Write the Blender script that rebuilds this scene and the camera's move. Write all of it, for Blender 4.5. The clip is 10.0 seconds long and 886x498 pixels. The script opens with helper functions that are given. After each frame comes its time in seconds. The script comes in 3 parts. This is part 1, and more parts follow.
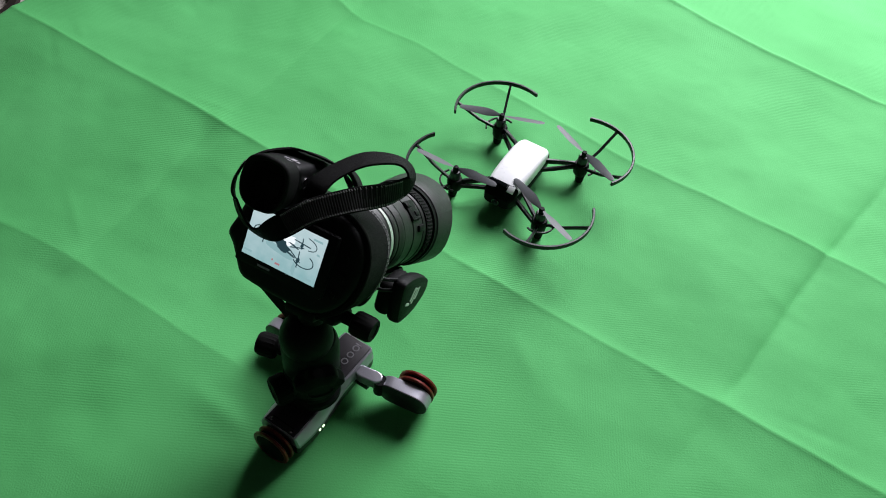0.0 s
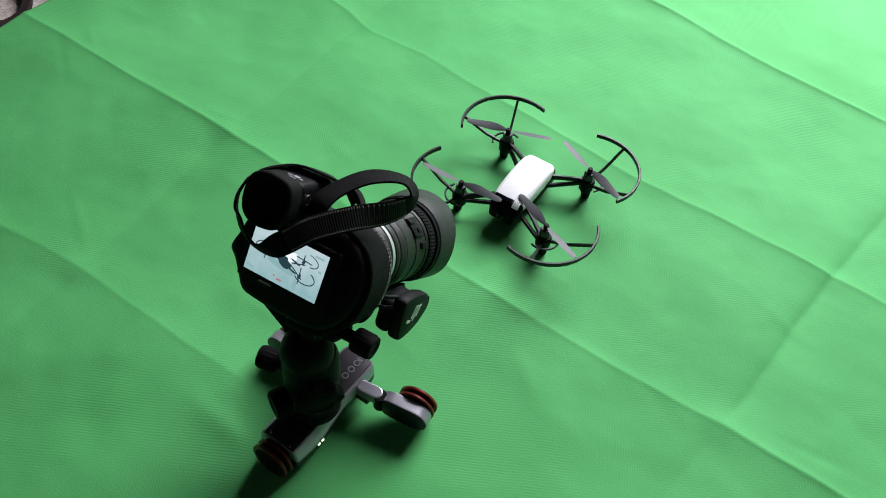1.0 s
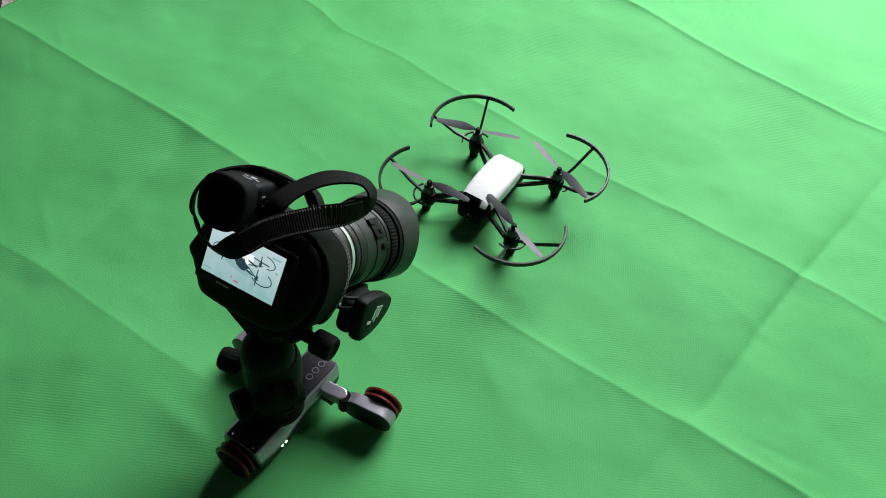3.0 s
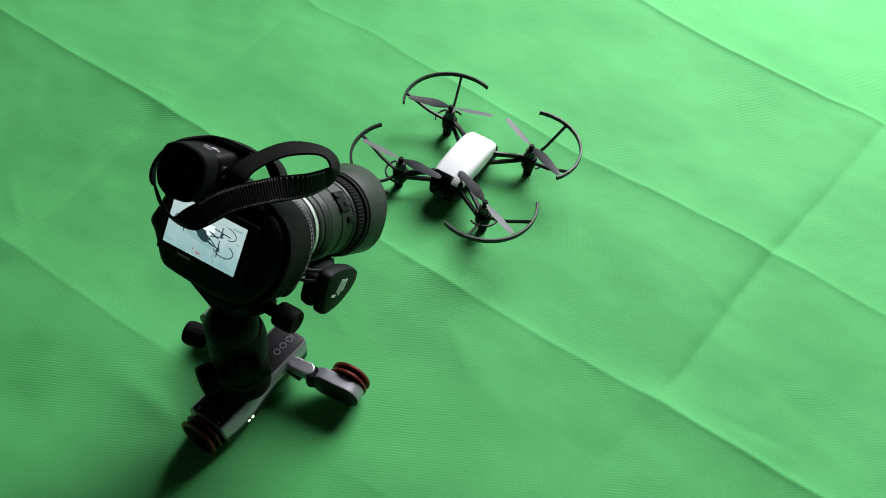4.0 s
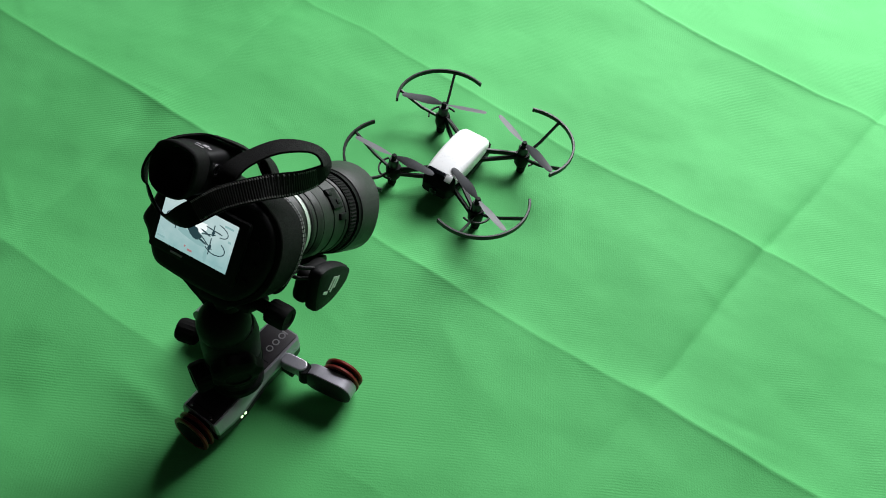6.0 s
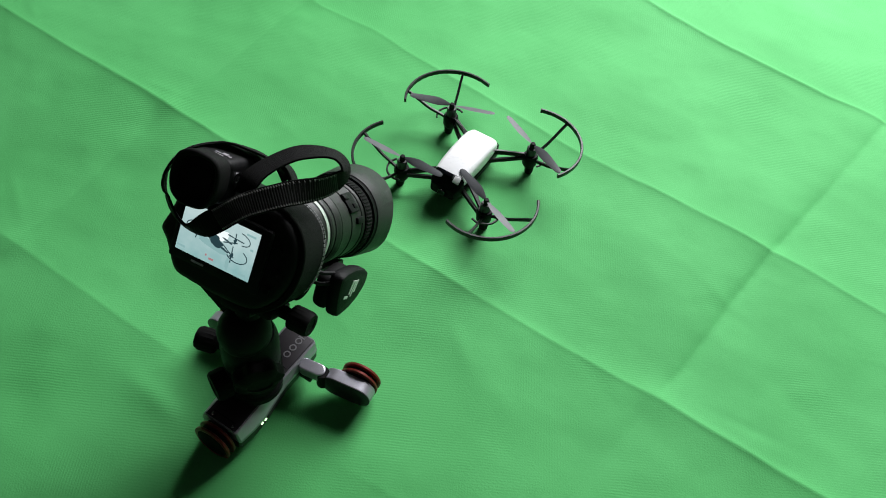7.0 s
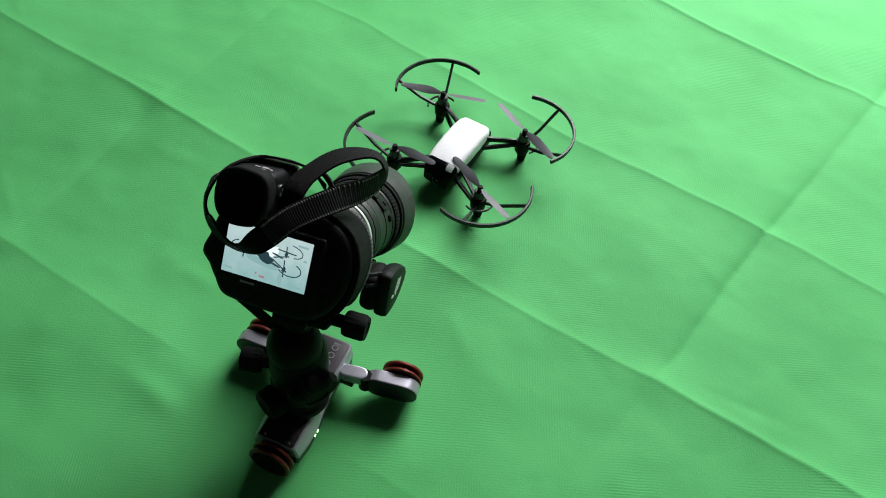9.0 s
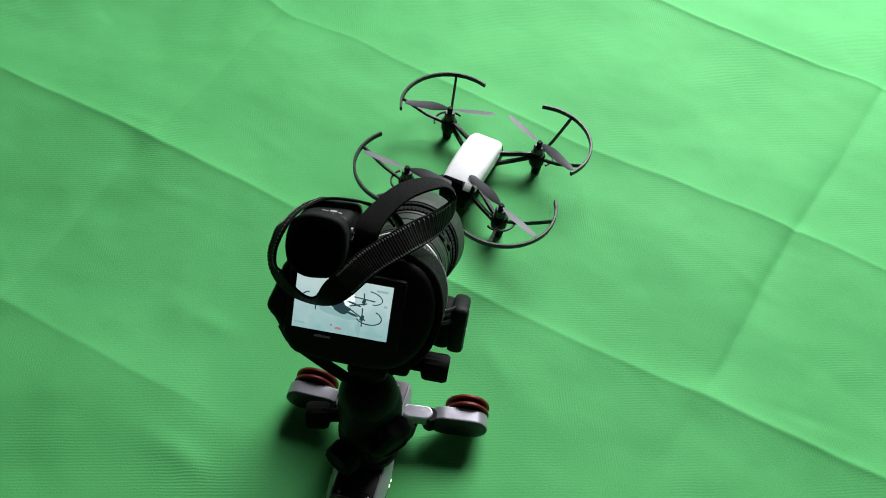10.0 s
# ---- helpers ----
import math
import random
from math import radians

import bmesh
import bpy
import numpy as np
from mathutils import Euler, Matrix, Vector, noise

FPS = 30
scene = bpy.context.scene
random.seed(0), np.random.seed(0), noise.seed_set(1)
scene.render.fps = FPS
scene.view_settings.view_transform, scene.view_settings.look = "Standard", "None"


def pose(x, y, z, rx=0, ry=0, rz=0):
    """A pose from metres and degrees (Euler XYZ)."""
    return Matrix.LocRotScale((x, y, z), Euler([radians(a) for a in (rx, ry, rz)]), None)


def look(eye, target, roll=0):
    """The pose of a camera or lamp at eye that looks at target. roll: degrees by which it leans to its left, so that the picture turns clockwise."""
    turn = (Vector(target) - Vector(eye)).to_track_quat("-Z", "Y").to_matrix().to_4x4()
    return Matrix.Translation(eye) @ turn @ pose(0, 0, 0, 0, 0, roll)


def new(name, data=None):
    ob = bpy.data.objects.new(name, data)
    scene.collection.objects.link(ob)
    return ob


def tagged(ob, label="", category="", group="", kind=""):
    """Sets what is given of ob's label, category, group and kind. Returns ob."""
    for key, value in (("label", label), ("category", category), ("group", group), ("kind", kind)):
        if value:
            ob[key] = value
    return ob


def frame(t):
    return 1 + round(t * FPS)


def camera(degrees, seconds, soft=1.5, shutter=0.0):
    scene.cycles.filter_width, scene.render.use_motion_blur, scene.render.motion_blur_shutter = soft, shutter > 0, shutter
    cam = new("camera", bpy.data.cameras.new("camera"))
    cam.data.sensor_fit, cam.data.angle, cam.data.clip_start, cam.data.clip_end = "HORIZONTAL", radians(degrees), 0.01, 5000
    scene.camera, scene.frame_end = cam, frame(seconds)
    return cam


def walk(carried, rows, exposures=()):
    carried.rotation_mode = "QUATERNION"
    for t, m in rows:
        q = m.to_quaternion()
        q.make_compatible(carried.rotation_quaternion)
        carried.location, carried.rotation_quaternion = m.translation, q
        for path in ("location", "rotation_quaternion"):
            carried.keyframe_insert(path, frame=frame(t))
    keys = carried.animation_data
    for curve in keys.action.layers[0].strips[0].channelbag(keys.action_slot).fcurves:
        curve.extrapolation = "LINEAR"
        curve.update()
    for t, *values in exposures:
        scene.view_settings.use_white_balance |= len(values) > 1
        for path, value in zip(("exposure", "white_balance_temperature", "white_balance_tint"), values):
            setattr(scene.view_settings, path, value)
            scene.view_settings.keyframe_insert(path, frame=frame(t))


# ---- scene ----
cam = camera(52.0, 10.0, soft=1.0)
walk(cam, [
    (0.0, pose(-0.0000, -0.0000, 0.5699, 39.25, -3.46, 0.00)),
    (0.5, pose(-0.0002, -0.0010, 0.5756, 39.27, -3.52, 1.21)),
    (1.0, pose(0.0041, 0.0069, 0.5756, 39.41, -3.67, 1.20)),
    (1.5, pose(0.0003, 0.0122, 0.5773, 39.73, -3.54, 1.41)),
    (2.0, pose(0.0174, 0.0104, 0.5744, 39.42, -3.86, 1.02)),
    (3.5, pose(0.0277, 0.0093, 0.5778, 39.14, -4.12, 0.64)),
    (4.0, pose(0.0398, 0.0032, 0.5699, 38.67, -4.43, 0.41)),
    (4.5, pose(0.0445, -0.0007, 0.5709, 38.44, -4.53, 0.29)),
    (5.0, pose(0.0443, 0.0001, 0.5711, 38.28, -4.49, 0.30)),
    (5.5, pose(0.0445, 0.0012, 0.5718, 38.39, -4.56, 0.33)),
    (7.0, pose(0.0385, 0.0045, 0.5739, 38.25, -4.49, 0.48)),
    (7.5, pose(0.0361, -0.0025, 0.5721, 38.08, -4.27, 0.67)),
    (8.0, pose(0.0373, -0.0043, 0.5640, 38.09, -4.25, 0.45)),
    (8.5, pose(0.0414, -0.0017, 0.5679, 38.02, -4.17, -0.35)),
    (9.0, pose(0.0358, -0.0003, 0.5682, 38.17, -4.10, -0.93)),
    (9.5, pose(0.0259, 0.0137, 0.5667, 38.42, -3.77, -2.08)),
    (10.0, pose(-0.0108, 0.0364, 0.5467, 38.79, -3.58, -5.80)),
], exposures=[(0.0, 0.0, 6350, 16), (2.2, 0.0, 6350, 16), (3.4, 0.0, 6500, 10), (10.0, 0.0, 6500, 10)])

# ---- light: a cloudy day through one large window ----
world = bpy.data.worlds.new("world")
scene.world = world
world.use_nodes = True
wn = world.node_tree.nodes
sky = wn.new("ShaderNodeTexSky")
sky.sky_type = "NISHITA"
sky.sun_disc = False
sky.sun_elevation, sky.sun_rotation = radians(38), radians(35)
wn["Background"].inputs["Strength"].default_value = 0.10
world.node_tree.links.new(sky.outputs[0], wn["Background"].inputs["Color"])

WINDOW = dict(x0=0.25, x1=1.45, z0=0.48, z1=1.50, y=1.62)
sun = new("window_daylight", bpy.data.lights.new("window_daylight", "AREA"))
sun.data.shape, sun.data.size, sun.data.size_y = "RECTANGLE", 1.1, 0.90
sun.data.energy, sun.data.color = 72, (0.96, 0.98, 1.0)
sun.matrix_world = look((0.85, 1.60, 0.99), (0.85, 0.60, 0.50))
scene.view_settings.exposure = 0.0


# ---- materials ----
def material(name, color, rough=0.5, metal=0.0, grain=60.0, vary=0.15, bump=0.0, bump_scale=400.0, coat=0.0, random_piece=0.0, spec=0.5):
    """A surface with broad and fine variation of its colour and gloss, and fine relief."""
    m = bpy.data.materials.new(name)
    m.use_nodes = True
    n, l = m.node_tree.nodes, m.node_tree.links
    b = n["Principled BSDF"]
    b.inputs["Metallic"].default_value = metal
    b.inputs["Coat Weight"].default_value = coat
    b.inputs["Specular IOR Level"].default_value = spec
    tc = n.new("ShaderNodeTexCoord")
    broad, fine = n.new("ShaderNodeTexNoise"), n.new("ShaderNodeTexNoise")
    broad.inputs["Scale"].default_value, fine.inputs["Scale"].default_value = grain, grain * 9
    broad.inputs["Detail"].default_value = 4
    mixed = n.new("ShaderNodeMath")
    mixed.operation = "ADD"
    for tex in (broad, fine):
        l.new(tc.outputs["Object"], tex.inputs["Vector"])
    l.new(broad.outputs[0], mixed.inputs[0])
    l.new(fine.outputs[0], mixed.inputs[1])
    ramp = n.new("ShaderNodeMapRange")
    ramp.inputs["From Min"].default_value, ramp.inputs["From Max"].default_value = 0.6, 1.4
    l.new(mixed.outputs[0], ramp.inputs["Value"])
    col = n.new("ShaderNodeMix")
    col.data_type = "RGBA"
    col.inputs[6].default_value = (*[c * (1 - vary) for c in color], 1)
    col.inputs[7].default_value = (*[min(1, c * (1 + vary)) for c in color], 1)
    l.new(ramp.outputs[0], col.inputs[0])
    l.new(col.outputs[2], b.inputs["Base Color"])
    rr = n.new("ShaderNodeMapRange")
    rr.inputs["To Min"].default_value, rr.inputs["To Max"].default_value = max(0.03, rough * 0.85), min(1, rough * 1.15)
    l.new(ramp.outputs[0], rr.inputs["Value"])
    l.new(rr.outputs[0], b.inputs["Roughness"])
    if bump:
        tex = n.new("ShaderNodeTexNoise")
        tex.inputs["Scale"].default_value = bump_scale
        l.new(tc.outputs["Object"], tex.inputs["Vector"])
        bp = n.new("ShaderNodeBump")
        bp.inputs["Strength"].default_value, bp.inputs["Distance"].default_value = bump, 0.0006
        l.new(tex.outputs[0], bp.inputs["Height"])
        l.new(bp.outputs[0], b.inputs["Normal"])
    return m


def glowing(name, color, strength):
    m = bpy.data.materials.new(name)
    m.use_nodes = True
    b = m.node_tree.nodes["Principled BSDF"]
    b.inputs["Base Color"].default_value = (0.02, 0.02, 0.02, 1)
    b.inputs["Roughness"].default_value = 0.25
    b.inputs["Emission Color"].default_value = (*color, 1)
    b.inputs["Emission Strength"].default_value = strength
    return m


def cloth_material():
    """Green non-woven backdrop fabric: rows of tiny pressed ribs, faint blotches."""
    m = bpy.data.materials.new("green_fabric")
    m.use_nodes = True
    n, l = m.node_tree.nodes, m.node_tree.links
    b = n["Principled BSDF"]
    b.inputs["Specular IOR Level"].default_value = 0.16
    b.inputs["Sheen Weight"].default_value = 0.06
    b.inputs["Sheen Tint"].default_value = (0.6, 1.0, 0.65, 1)
    tc = n.new("ShaderNodeTexCoord")
    blot = n.new("ShaderNodeTexNoise")
    blot.inputs["Scale"].default_value, blot.inputs["Detail"].default_value = 7, 6
    fibre = n.new("ShaderNodeTexNoise")
    fibre.inputs["Scale"].default_value, fibre.inputs["Detail"].default_value = 900, 3
    for tex in (blot, fibre):
        l.new(tc.outputs["Object"], tex.inputs["Vector"])
    add = n.new("ShaderNodeMath")
    add.operation = "MULTIPLY_ADD"
    add.inputs[1].default_value = 0.35
    l.new(fibre.outputs[0], add.inputs[0])
    l.new(blot.outputs[0], add.inputs[2])
    ramp = n.new("ShaderNodeValToRGB")
    ramp.color_ramp.elements[0].position, ramp.color_ramp.elements[1].position = 0.4, 0.95
    ramp.color_ramp.elements[0].color = (0.063, 0.335, 0.094, 1)
    ramp.color_ramp.elements[1].color = (0.097, 0.435, 0.138, 1)
    l.new(add.outputs[0], ramp.inputs[0])
    l.new(ramp.outputs[0], b.inputs["Base Color"])
    b.inputs["Roughness"].default_value = 0.72
    # pressed ribs, 2.2 mm apart, running along the cloth
    wave = n.new("ShaderNodeTexWave")
    wave.bands_direction = "Y"
    wave.inputs["Scale"].default_value = 150
    wave.inputs["Distortion"].default_value, wave.inputs["Detail Scale"].default_value = 2.5, 0.4
    turn = n.new("ShaderNodeMapping")
    turn.inputs["Rotation"].default_value = (0, 0, radians(-30))
    l.new(tc.outputs["Object"], turn.inputs["Vector"])
    l.new(turn.outputs[0], wave.inputs["Vector"])
    both = n.new("ShaderNodeMath")
    both.operation = "MULTIPLY_ADD"
    both.inputs[1].default_value = 0.8
    l.new(fibre.outputs[0], both.inputs[0])
    patch = n.new("ShaderNodeTexNoise")
    patch.inputs["Scale"].default_value = 9
    l.new(tc.outputs["Object"], patch.inputs["Vector"])
    ease = n.new("ShaderNodeMapRange")
    ease.inputs["From Min"].default_value, ease.inputs["From Max"].default_value, ease.inputs["To Max"].default_value = 0.42, 0.68, 0.42
    l.new(patch.outputs[0], ease.inputs["Value"])
    ribbed = n.new("ShaderNodeMath")
    ribbed.operation = "MULTIPLY"
    l.new(wave.outputs[1], ribbed.inputs[0])
    l.new(ease.outputs[0], ribbed.inputs[1])
    # the crossing threads, where the others are pressed flat
    cross = n.new("ShaderNodeTexWave")
    cross.bands_direction = "X"
    cross.inputs["Scale"].default_value = 165
    cross.inputs["Distortion"].default_value, cross.inputs["Detail Scale"].default_value = 2.0, 0.5
    l.new(turn.outputs[0], cross.inputs["Vector"])
    other = n.new("ShaderNodeMapRange")
    other.inputs["From Min"].default_value, other.inputs["From Max"].default_value, other.inputs["To Max"].default_value = 0.50, 0.32, 0.26
    l.new(patch.outputs[0], other.inputs["Value"])
    crossed = n.new("ShaderNodeMath")
    crossed.operation = "MULTIPLY_ADD"
    l.new(cross.outputs[1], crossed.inputs[0])
    l.new(other.outputs[0], crossed.inputs[1])
    l.new(ribbed.outputs[0], crossed.inputs[2])
    l.new(crossed.outputs[0], both.inputs[2])
    bp = n.new("ShaderNodeBump")
    bp.inputs["Strength"].default_value, bp.inputs["Distance"].default_value = 0.42, 0.0004
    l.new(both.outputs[0], bp.inputs["Height"])
    l.new(bp.outputs[0], b.inputs["Normal"])
    return m


CLOTH = cloth_material()
STONE = material("stone_floor", (0.40, 0.345, 0.315), 0.8, grain=45, vary=0.6, bump=0.8, bump_scale=160)
WALL = material("painted_plaster", (0.085, 0.082, 0.08), 0.85, grain=3, vary=0.06, bump=0.2, bump_scale=90)
BLACK = material("black_plastic", (0.0075, 0.0075, 0.008), 0.50, grain=120, vary=0.25, spec=0.08, bump=0.25, bump_scale=1500)
GUARD = material("guard_plastic", (0.006, 0.006, 0.007), 0.42, spec=0.3, grain=150, vary=0.25)
RUBBER = material("black_rubber", (0.0055, 0.0055, 0.0055), 0.75, spec=0.1, grain=90, vary=0.3, bump=0.2, bump_scale=900)
BROWN = material("dark_brown_rubber", (0.018, 0.012, 0.010), 0.8, grain=60, vary=0.5, spec=0.2)
RIBBING = material("grey_webbing_ribs", (0.032, 0.032, 0.032), 0.7, spec=0.25, grain=300, vary=0.5)
WEB = material("black_webbing", (0.005, 0.005, 0.005), 0.8, spec=0.12, grain=300, vary=0.4, bump=0.6, bump_scale=3200)
STITCH = material("grey_stitching", (0.28, 0.28, 0.28), 0.8, grain=400, vary=0.3)
WHITE = material("white_shell", (0.85, 0.85, 0.86), 0.3, grain=40, vary=0.03, coat=0.3)
GREYP = material("dark_grey_propeller", (0.085, 0.088, 0.095), 0.52, spec=0.3, grain=90, vary=0.2)
ALU = material("grey_anodised_aluminium", (0.42, 0.405, 0.455), 0.36, metal=0.6, grain=160, vary=0.08, bump=0.08, bump_scale=2500)
# the deck's own dark colour; also paints shade on flanks and housing fronts
DECK_AND_SHADE = material("dark_anodised_deck_and_shade", (0.030, 0.025, 0.030), 0.45, metal=0.4, grain=80, vary=0.15, bump=0.1, bump_scale=2200)
RED = material("red_anodised_ring", (0.17, 0.022, 0.015), 0.38, metal=0.35, grain=120, vary=0.2)
LENSG = material("dark_grey_lens_paint", (0.016, 0.018, 0.016), 0.50, spec=0.3, grain=140, vary=0.15, bump=0.2, bump_scale=1800)
HOOD = material("grey_hood_plastic", (0.024, 0.023, 0.024), 0.50, spec=0.30, grain=120, vary=0.12, bump=0.2, bump_scale=1500)
SILVER = material("silver_ring", (0.50, 0.53, 0.50), 0.40, metal=0.4, grain=200, vary=0.08)
CHROME = material("motor_metal", (0.55, 0.55, 0.56), 0.22, metal=1.0, grain=300, vary=0.1)
MOTOR = material("dark_motor_can", (0.05, 0.05, 0.052), 0.38, metal=0.5, grain=300, vary=0.2)
GLASS = material("dark_glass", (0.006, 0.007, 0.010), 0.08, grain=20, vary=0.1, coat=0.5)
MARK = material("white_print", (0.72, 0.74, 0.72), 0.5, grain=300, vary=0.1)
GREYMARK = material("grey_print", (0.30, 0.29, 0.31), 0.5, grain=300, vary=0.1)
SCREEN = glowing("lit_screen", (0.50, 0.74, 0.73), 0.75)


def screen_picture(m):
    """The cloth in the shown picture: pale blue-green, whiter towards one top corner, with soft blotches."""
    n, l = m.node_tree.nodes, m.node_tree.links
    tc, split, tex = n.new("ShaderNodeTexCoord"), n.new("ShaderNodeSeparateXYZ"), n.new("ShaderNodeTexNoise")
    tex.inputs["Scale"].default_value, tex.inputs["Detail"].default_value = 110, 4
    l.new(tc.outputs["Object"], split.inputs[0])
    l.new(tc.outputs["Object"], tex.inputs["Vector"])
    up, total = n.new("ShaderNodeMath"), n.new("ShaderNodeMath")
    up.operation = total.operation = "MULTIPLY_ADD"
    up.inputs[1].default_value, up.inputs[2].default_value = 22.0, 0.1
    total.inputs[1].default_value = 0.8
    l.new(split.outputs["Z"], up.inputs[0])
    l.new(tex.outputs[0], total.inputs[0])
    l.new(up.outputs[0], total.inputs[2])
    ramp = n.new("ShaderNodeValToRGB")
    ramp.color_ramp.elements[0].position, ramp.color_ramp.elements[1].position = 0.1, 0.95
    ramp.color_ramp.elements[0].color, ramp.color_ramp.elements[1].color = (0.33, 0.60, 0.60, 1), (0.72, 0.90, 0.90, 1)
    l.new(total.outputs[0], ramp.inputs[0])
    l.new(ramp.outputs[0], n["Principled BSDF"].inputs["Emission Color"])


screen_picture(SCREEN)
SCREEN_PALE = glowing("lit_screen_white", (0.88, 0.97, 0.97), 1.0)
SCREEN_DARK = glowing("lit_screen_dark", (0.02, 0.05, 0.06), 1.0)
SCREEN_MID = glowing("lit_screen_shadow", (0.32, 0.55, 0.55), 0.8)
SCREEN_RED = glowing("lit_screen_red", (0.50, 0.24, 0.25), 0.8)
LED = glowing("green_led", (0.55, 1.0, 0.45), 3.0)


# ---- mesh helpers ----
def part(name, bm, mat, parent, label="", smooth=40):
    me = bpy.data.meshes.new(name)
    bmesh.ops.recalc_face_normals(bm, faces=bm.faces)
    bm.to_mesh(me)
    bm.free()
    for p in me.polygons:
        p.use_smooth = True
    me.set_sharp_from_angle(angle=radians(smooth))
    me.materials.append(mat)
    ob = new(name, me)
    ob.parent = parent
    if label:
        tagged(ob, label)
    return ob


def thing(name, m, label, category, group=""):
    ob = new(name)
    ob.empty_display_size = 0.01
    ob.matrix_world = m
    return tagged(ob, label, category, group)


def joined(*bms):
    out = bmesh.new()
    for b in bms:
        me = bpy.data.meshes.new("tmp")
        b.to_mesh(me)
        out.from_mesh(me)
        bpy.data.meshes.remove(me)
        b.free()
    return out


def moved(bm, m):
    bmesh.ops.transform(bm, matrix=m, verts=bm.verts)
    return bm


def box(sx, sy, sz, bevel=0.0, seg=2):
    bm = bmesh.new()
    bmesh.ops.create_cube(bm, size=1)
    bmesh.ops.scale(bm, vec=(sx, sy, sz), verts=bm.verts)
    if bevel:
        bmesh.ops.bevel(bm, geom=bm.edges[:], offset=bevel, segments=seg, affect="EDGES", profile=0.5)
    return bm


def lathe(profile, seg=40, axis="Z"):
    """A turned body from (radius, height) pairs, closed at radius 0."""
    bm = bmesh.new()
    rings = []
    for r, h in profile:
        if r < 1e-6:
            rings.append([bm.verts.new((0, 0, h))])
        else:
            rings.append([bm.verts.new((r * math.cos(2 * math.pi * k / seg), r * math.sin(2 * math.pi * k / seg), h)) for k in range(seg)])
    for a, b in zip(rings, rings[1:]):
        for k in range(seg):
            k2 = (k + 1) % seg
            f = [a[k % len(a)], a[k2 % len(a)], b[k2 % len(b)], b[k % len(b)]]
            f = [v for i, v in enumerate(f) if v not in f[:i]]
            if len(f) > 2:
                bm.faces.new(f)
    if axis == "X":
        moved(bm, pose(0, 0, 0, 0, 90, 0))
    if axis == "Y":
        moved(bm, pose(0, 0, 0, -90, 0, 0))
    return bm


def prism(outline, z0, z1, bevel=0.0):
    """An upright prism over a plan outline, its edges rounded."""
    bm = bmesh.new()
    low = [bm.verts.new((x, y, z0)) for x, y in outline]
    f = bm.faces.new(low)
    top = bmesh.ops.extrude_face_region(bm, geom=[f])
    bmesh.ops.translate(bm, vec=(0, 0, z1 - z0), verts=[v for v in top["geom"] if isinstance(v, bmesh.types.BMVert)])
    if bevel:
        flat = [e for e in bm.edges if abs(e.verts[0].co.z - e.verts[1].co.z) < 1e-7]
        bmesh.ops.bevel(bm, geom=flat, offset=bevel, segments=2, affect="EDGES", profile=0.5)
    return bm


def stadium(length, width, seg=10):
    r, h = width / 2, length / 2 - width / 2
    pts = [(h + r * math.cos(a), r * math.sin(a)) for a in np.linspace(-math.pi / 2, math.pi / 2, seg)]
    return pts + [(-h + r * math.cos(a), r * math.sin(a)) for a in np.linspace(math.pi / 2, 3 * math.pi / 2, seg)]


def sweep(points, section, ups=None, closed=False):
    """A bar of the given section (side, up) along points."""
    bm = bmesh.new()
    pts = [Vector(p) for p in points]
    rings, n = [], len(pts)
    for i, p in enumerate(pts):
        a = pts[(i - 1) % n] if closed or i else pts[0]
        b = pts[(i + 1) % n] if closed or i < n - 1 else pts[-1]
        t = (b - a).normalized()
        up = Vector(ups[i]) if ups else Vector((0, 0, 1))
        side = t.cross(up).normalized()
        up = side.cross(t)
        rings.append([bm.verts.new(p + side * s + up * u) for s, u in section])
    m = len(section)
    for i in range(n if closed else n - 1):
        a, b = rings[i], rings[(i + 1) % n]
        for k in range(m):
            bm.faces.new((a[k], a[(k + 1) % m], b[(k + 1) % m], b[k]))
    if not closed:
        bm.faces.new(rings[0])
        bm.faces.new(rings[-1][::-1])
    return bm


def oblong(w, h):
    w, h = w / 2, h / 2
    c = min(w, h) * 0.35
    return [(-w + c, -h), (w - c, -h), (w, -h + c), (w, h - c), (w - c, h), (-w + c, h), (-w, h - c), (-w, -h + c)]


def round_section(r, n=8):
    return [(r * math.cos(2 * math.pi * k / n), r * math.sin(2 * math.pi * k / n)) for k in range(n)]


def spline(ctrl, n=10, closed=False):
    """Catmull-Rom through control points."""
    P = [Vector(c) for c in ctrl]
    out, m = [], len(P)
    for i in range(m if closed else m - 1):
        if closed:
            a, b, c, d = P[(i - 1) % m], P[i], P[(i + 1) % m], P[(i + 2) % m]
        else:
            a, b, c, d = P[max(i - 1, 0)], P[i], P[i + 1], P[min(i + 2, m - 1)]
        for k in range(n):
            t = k / n
            out.append(0.5 * ((2 * b) + (c - a) * t + (2 * a - 5 * b + 4 * c - d) * t * t + (3 * b - a - 3 * c + d) * t ** 3))
    if not closed:
        out.append(P[-1])
    return out


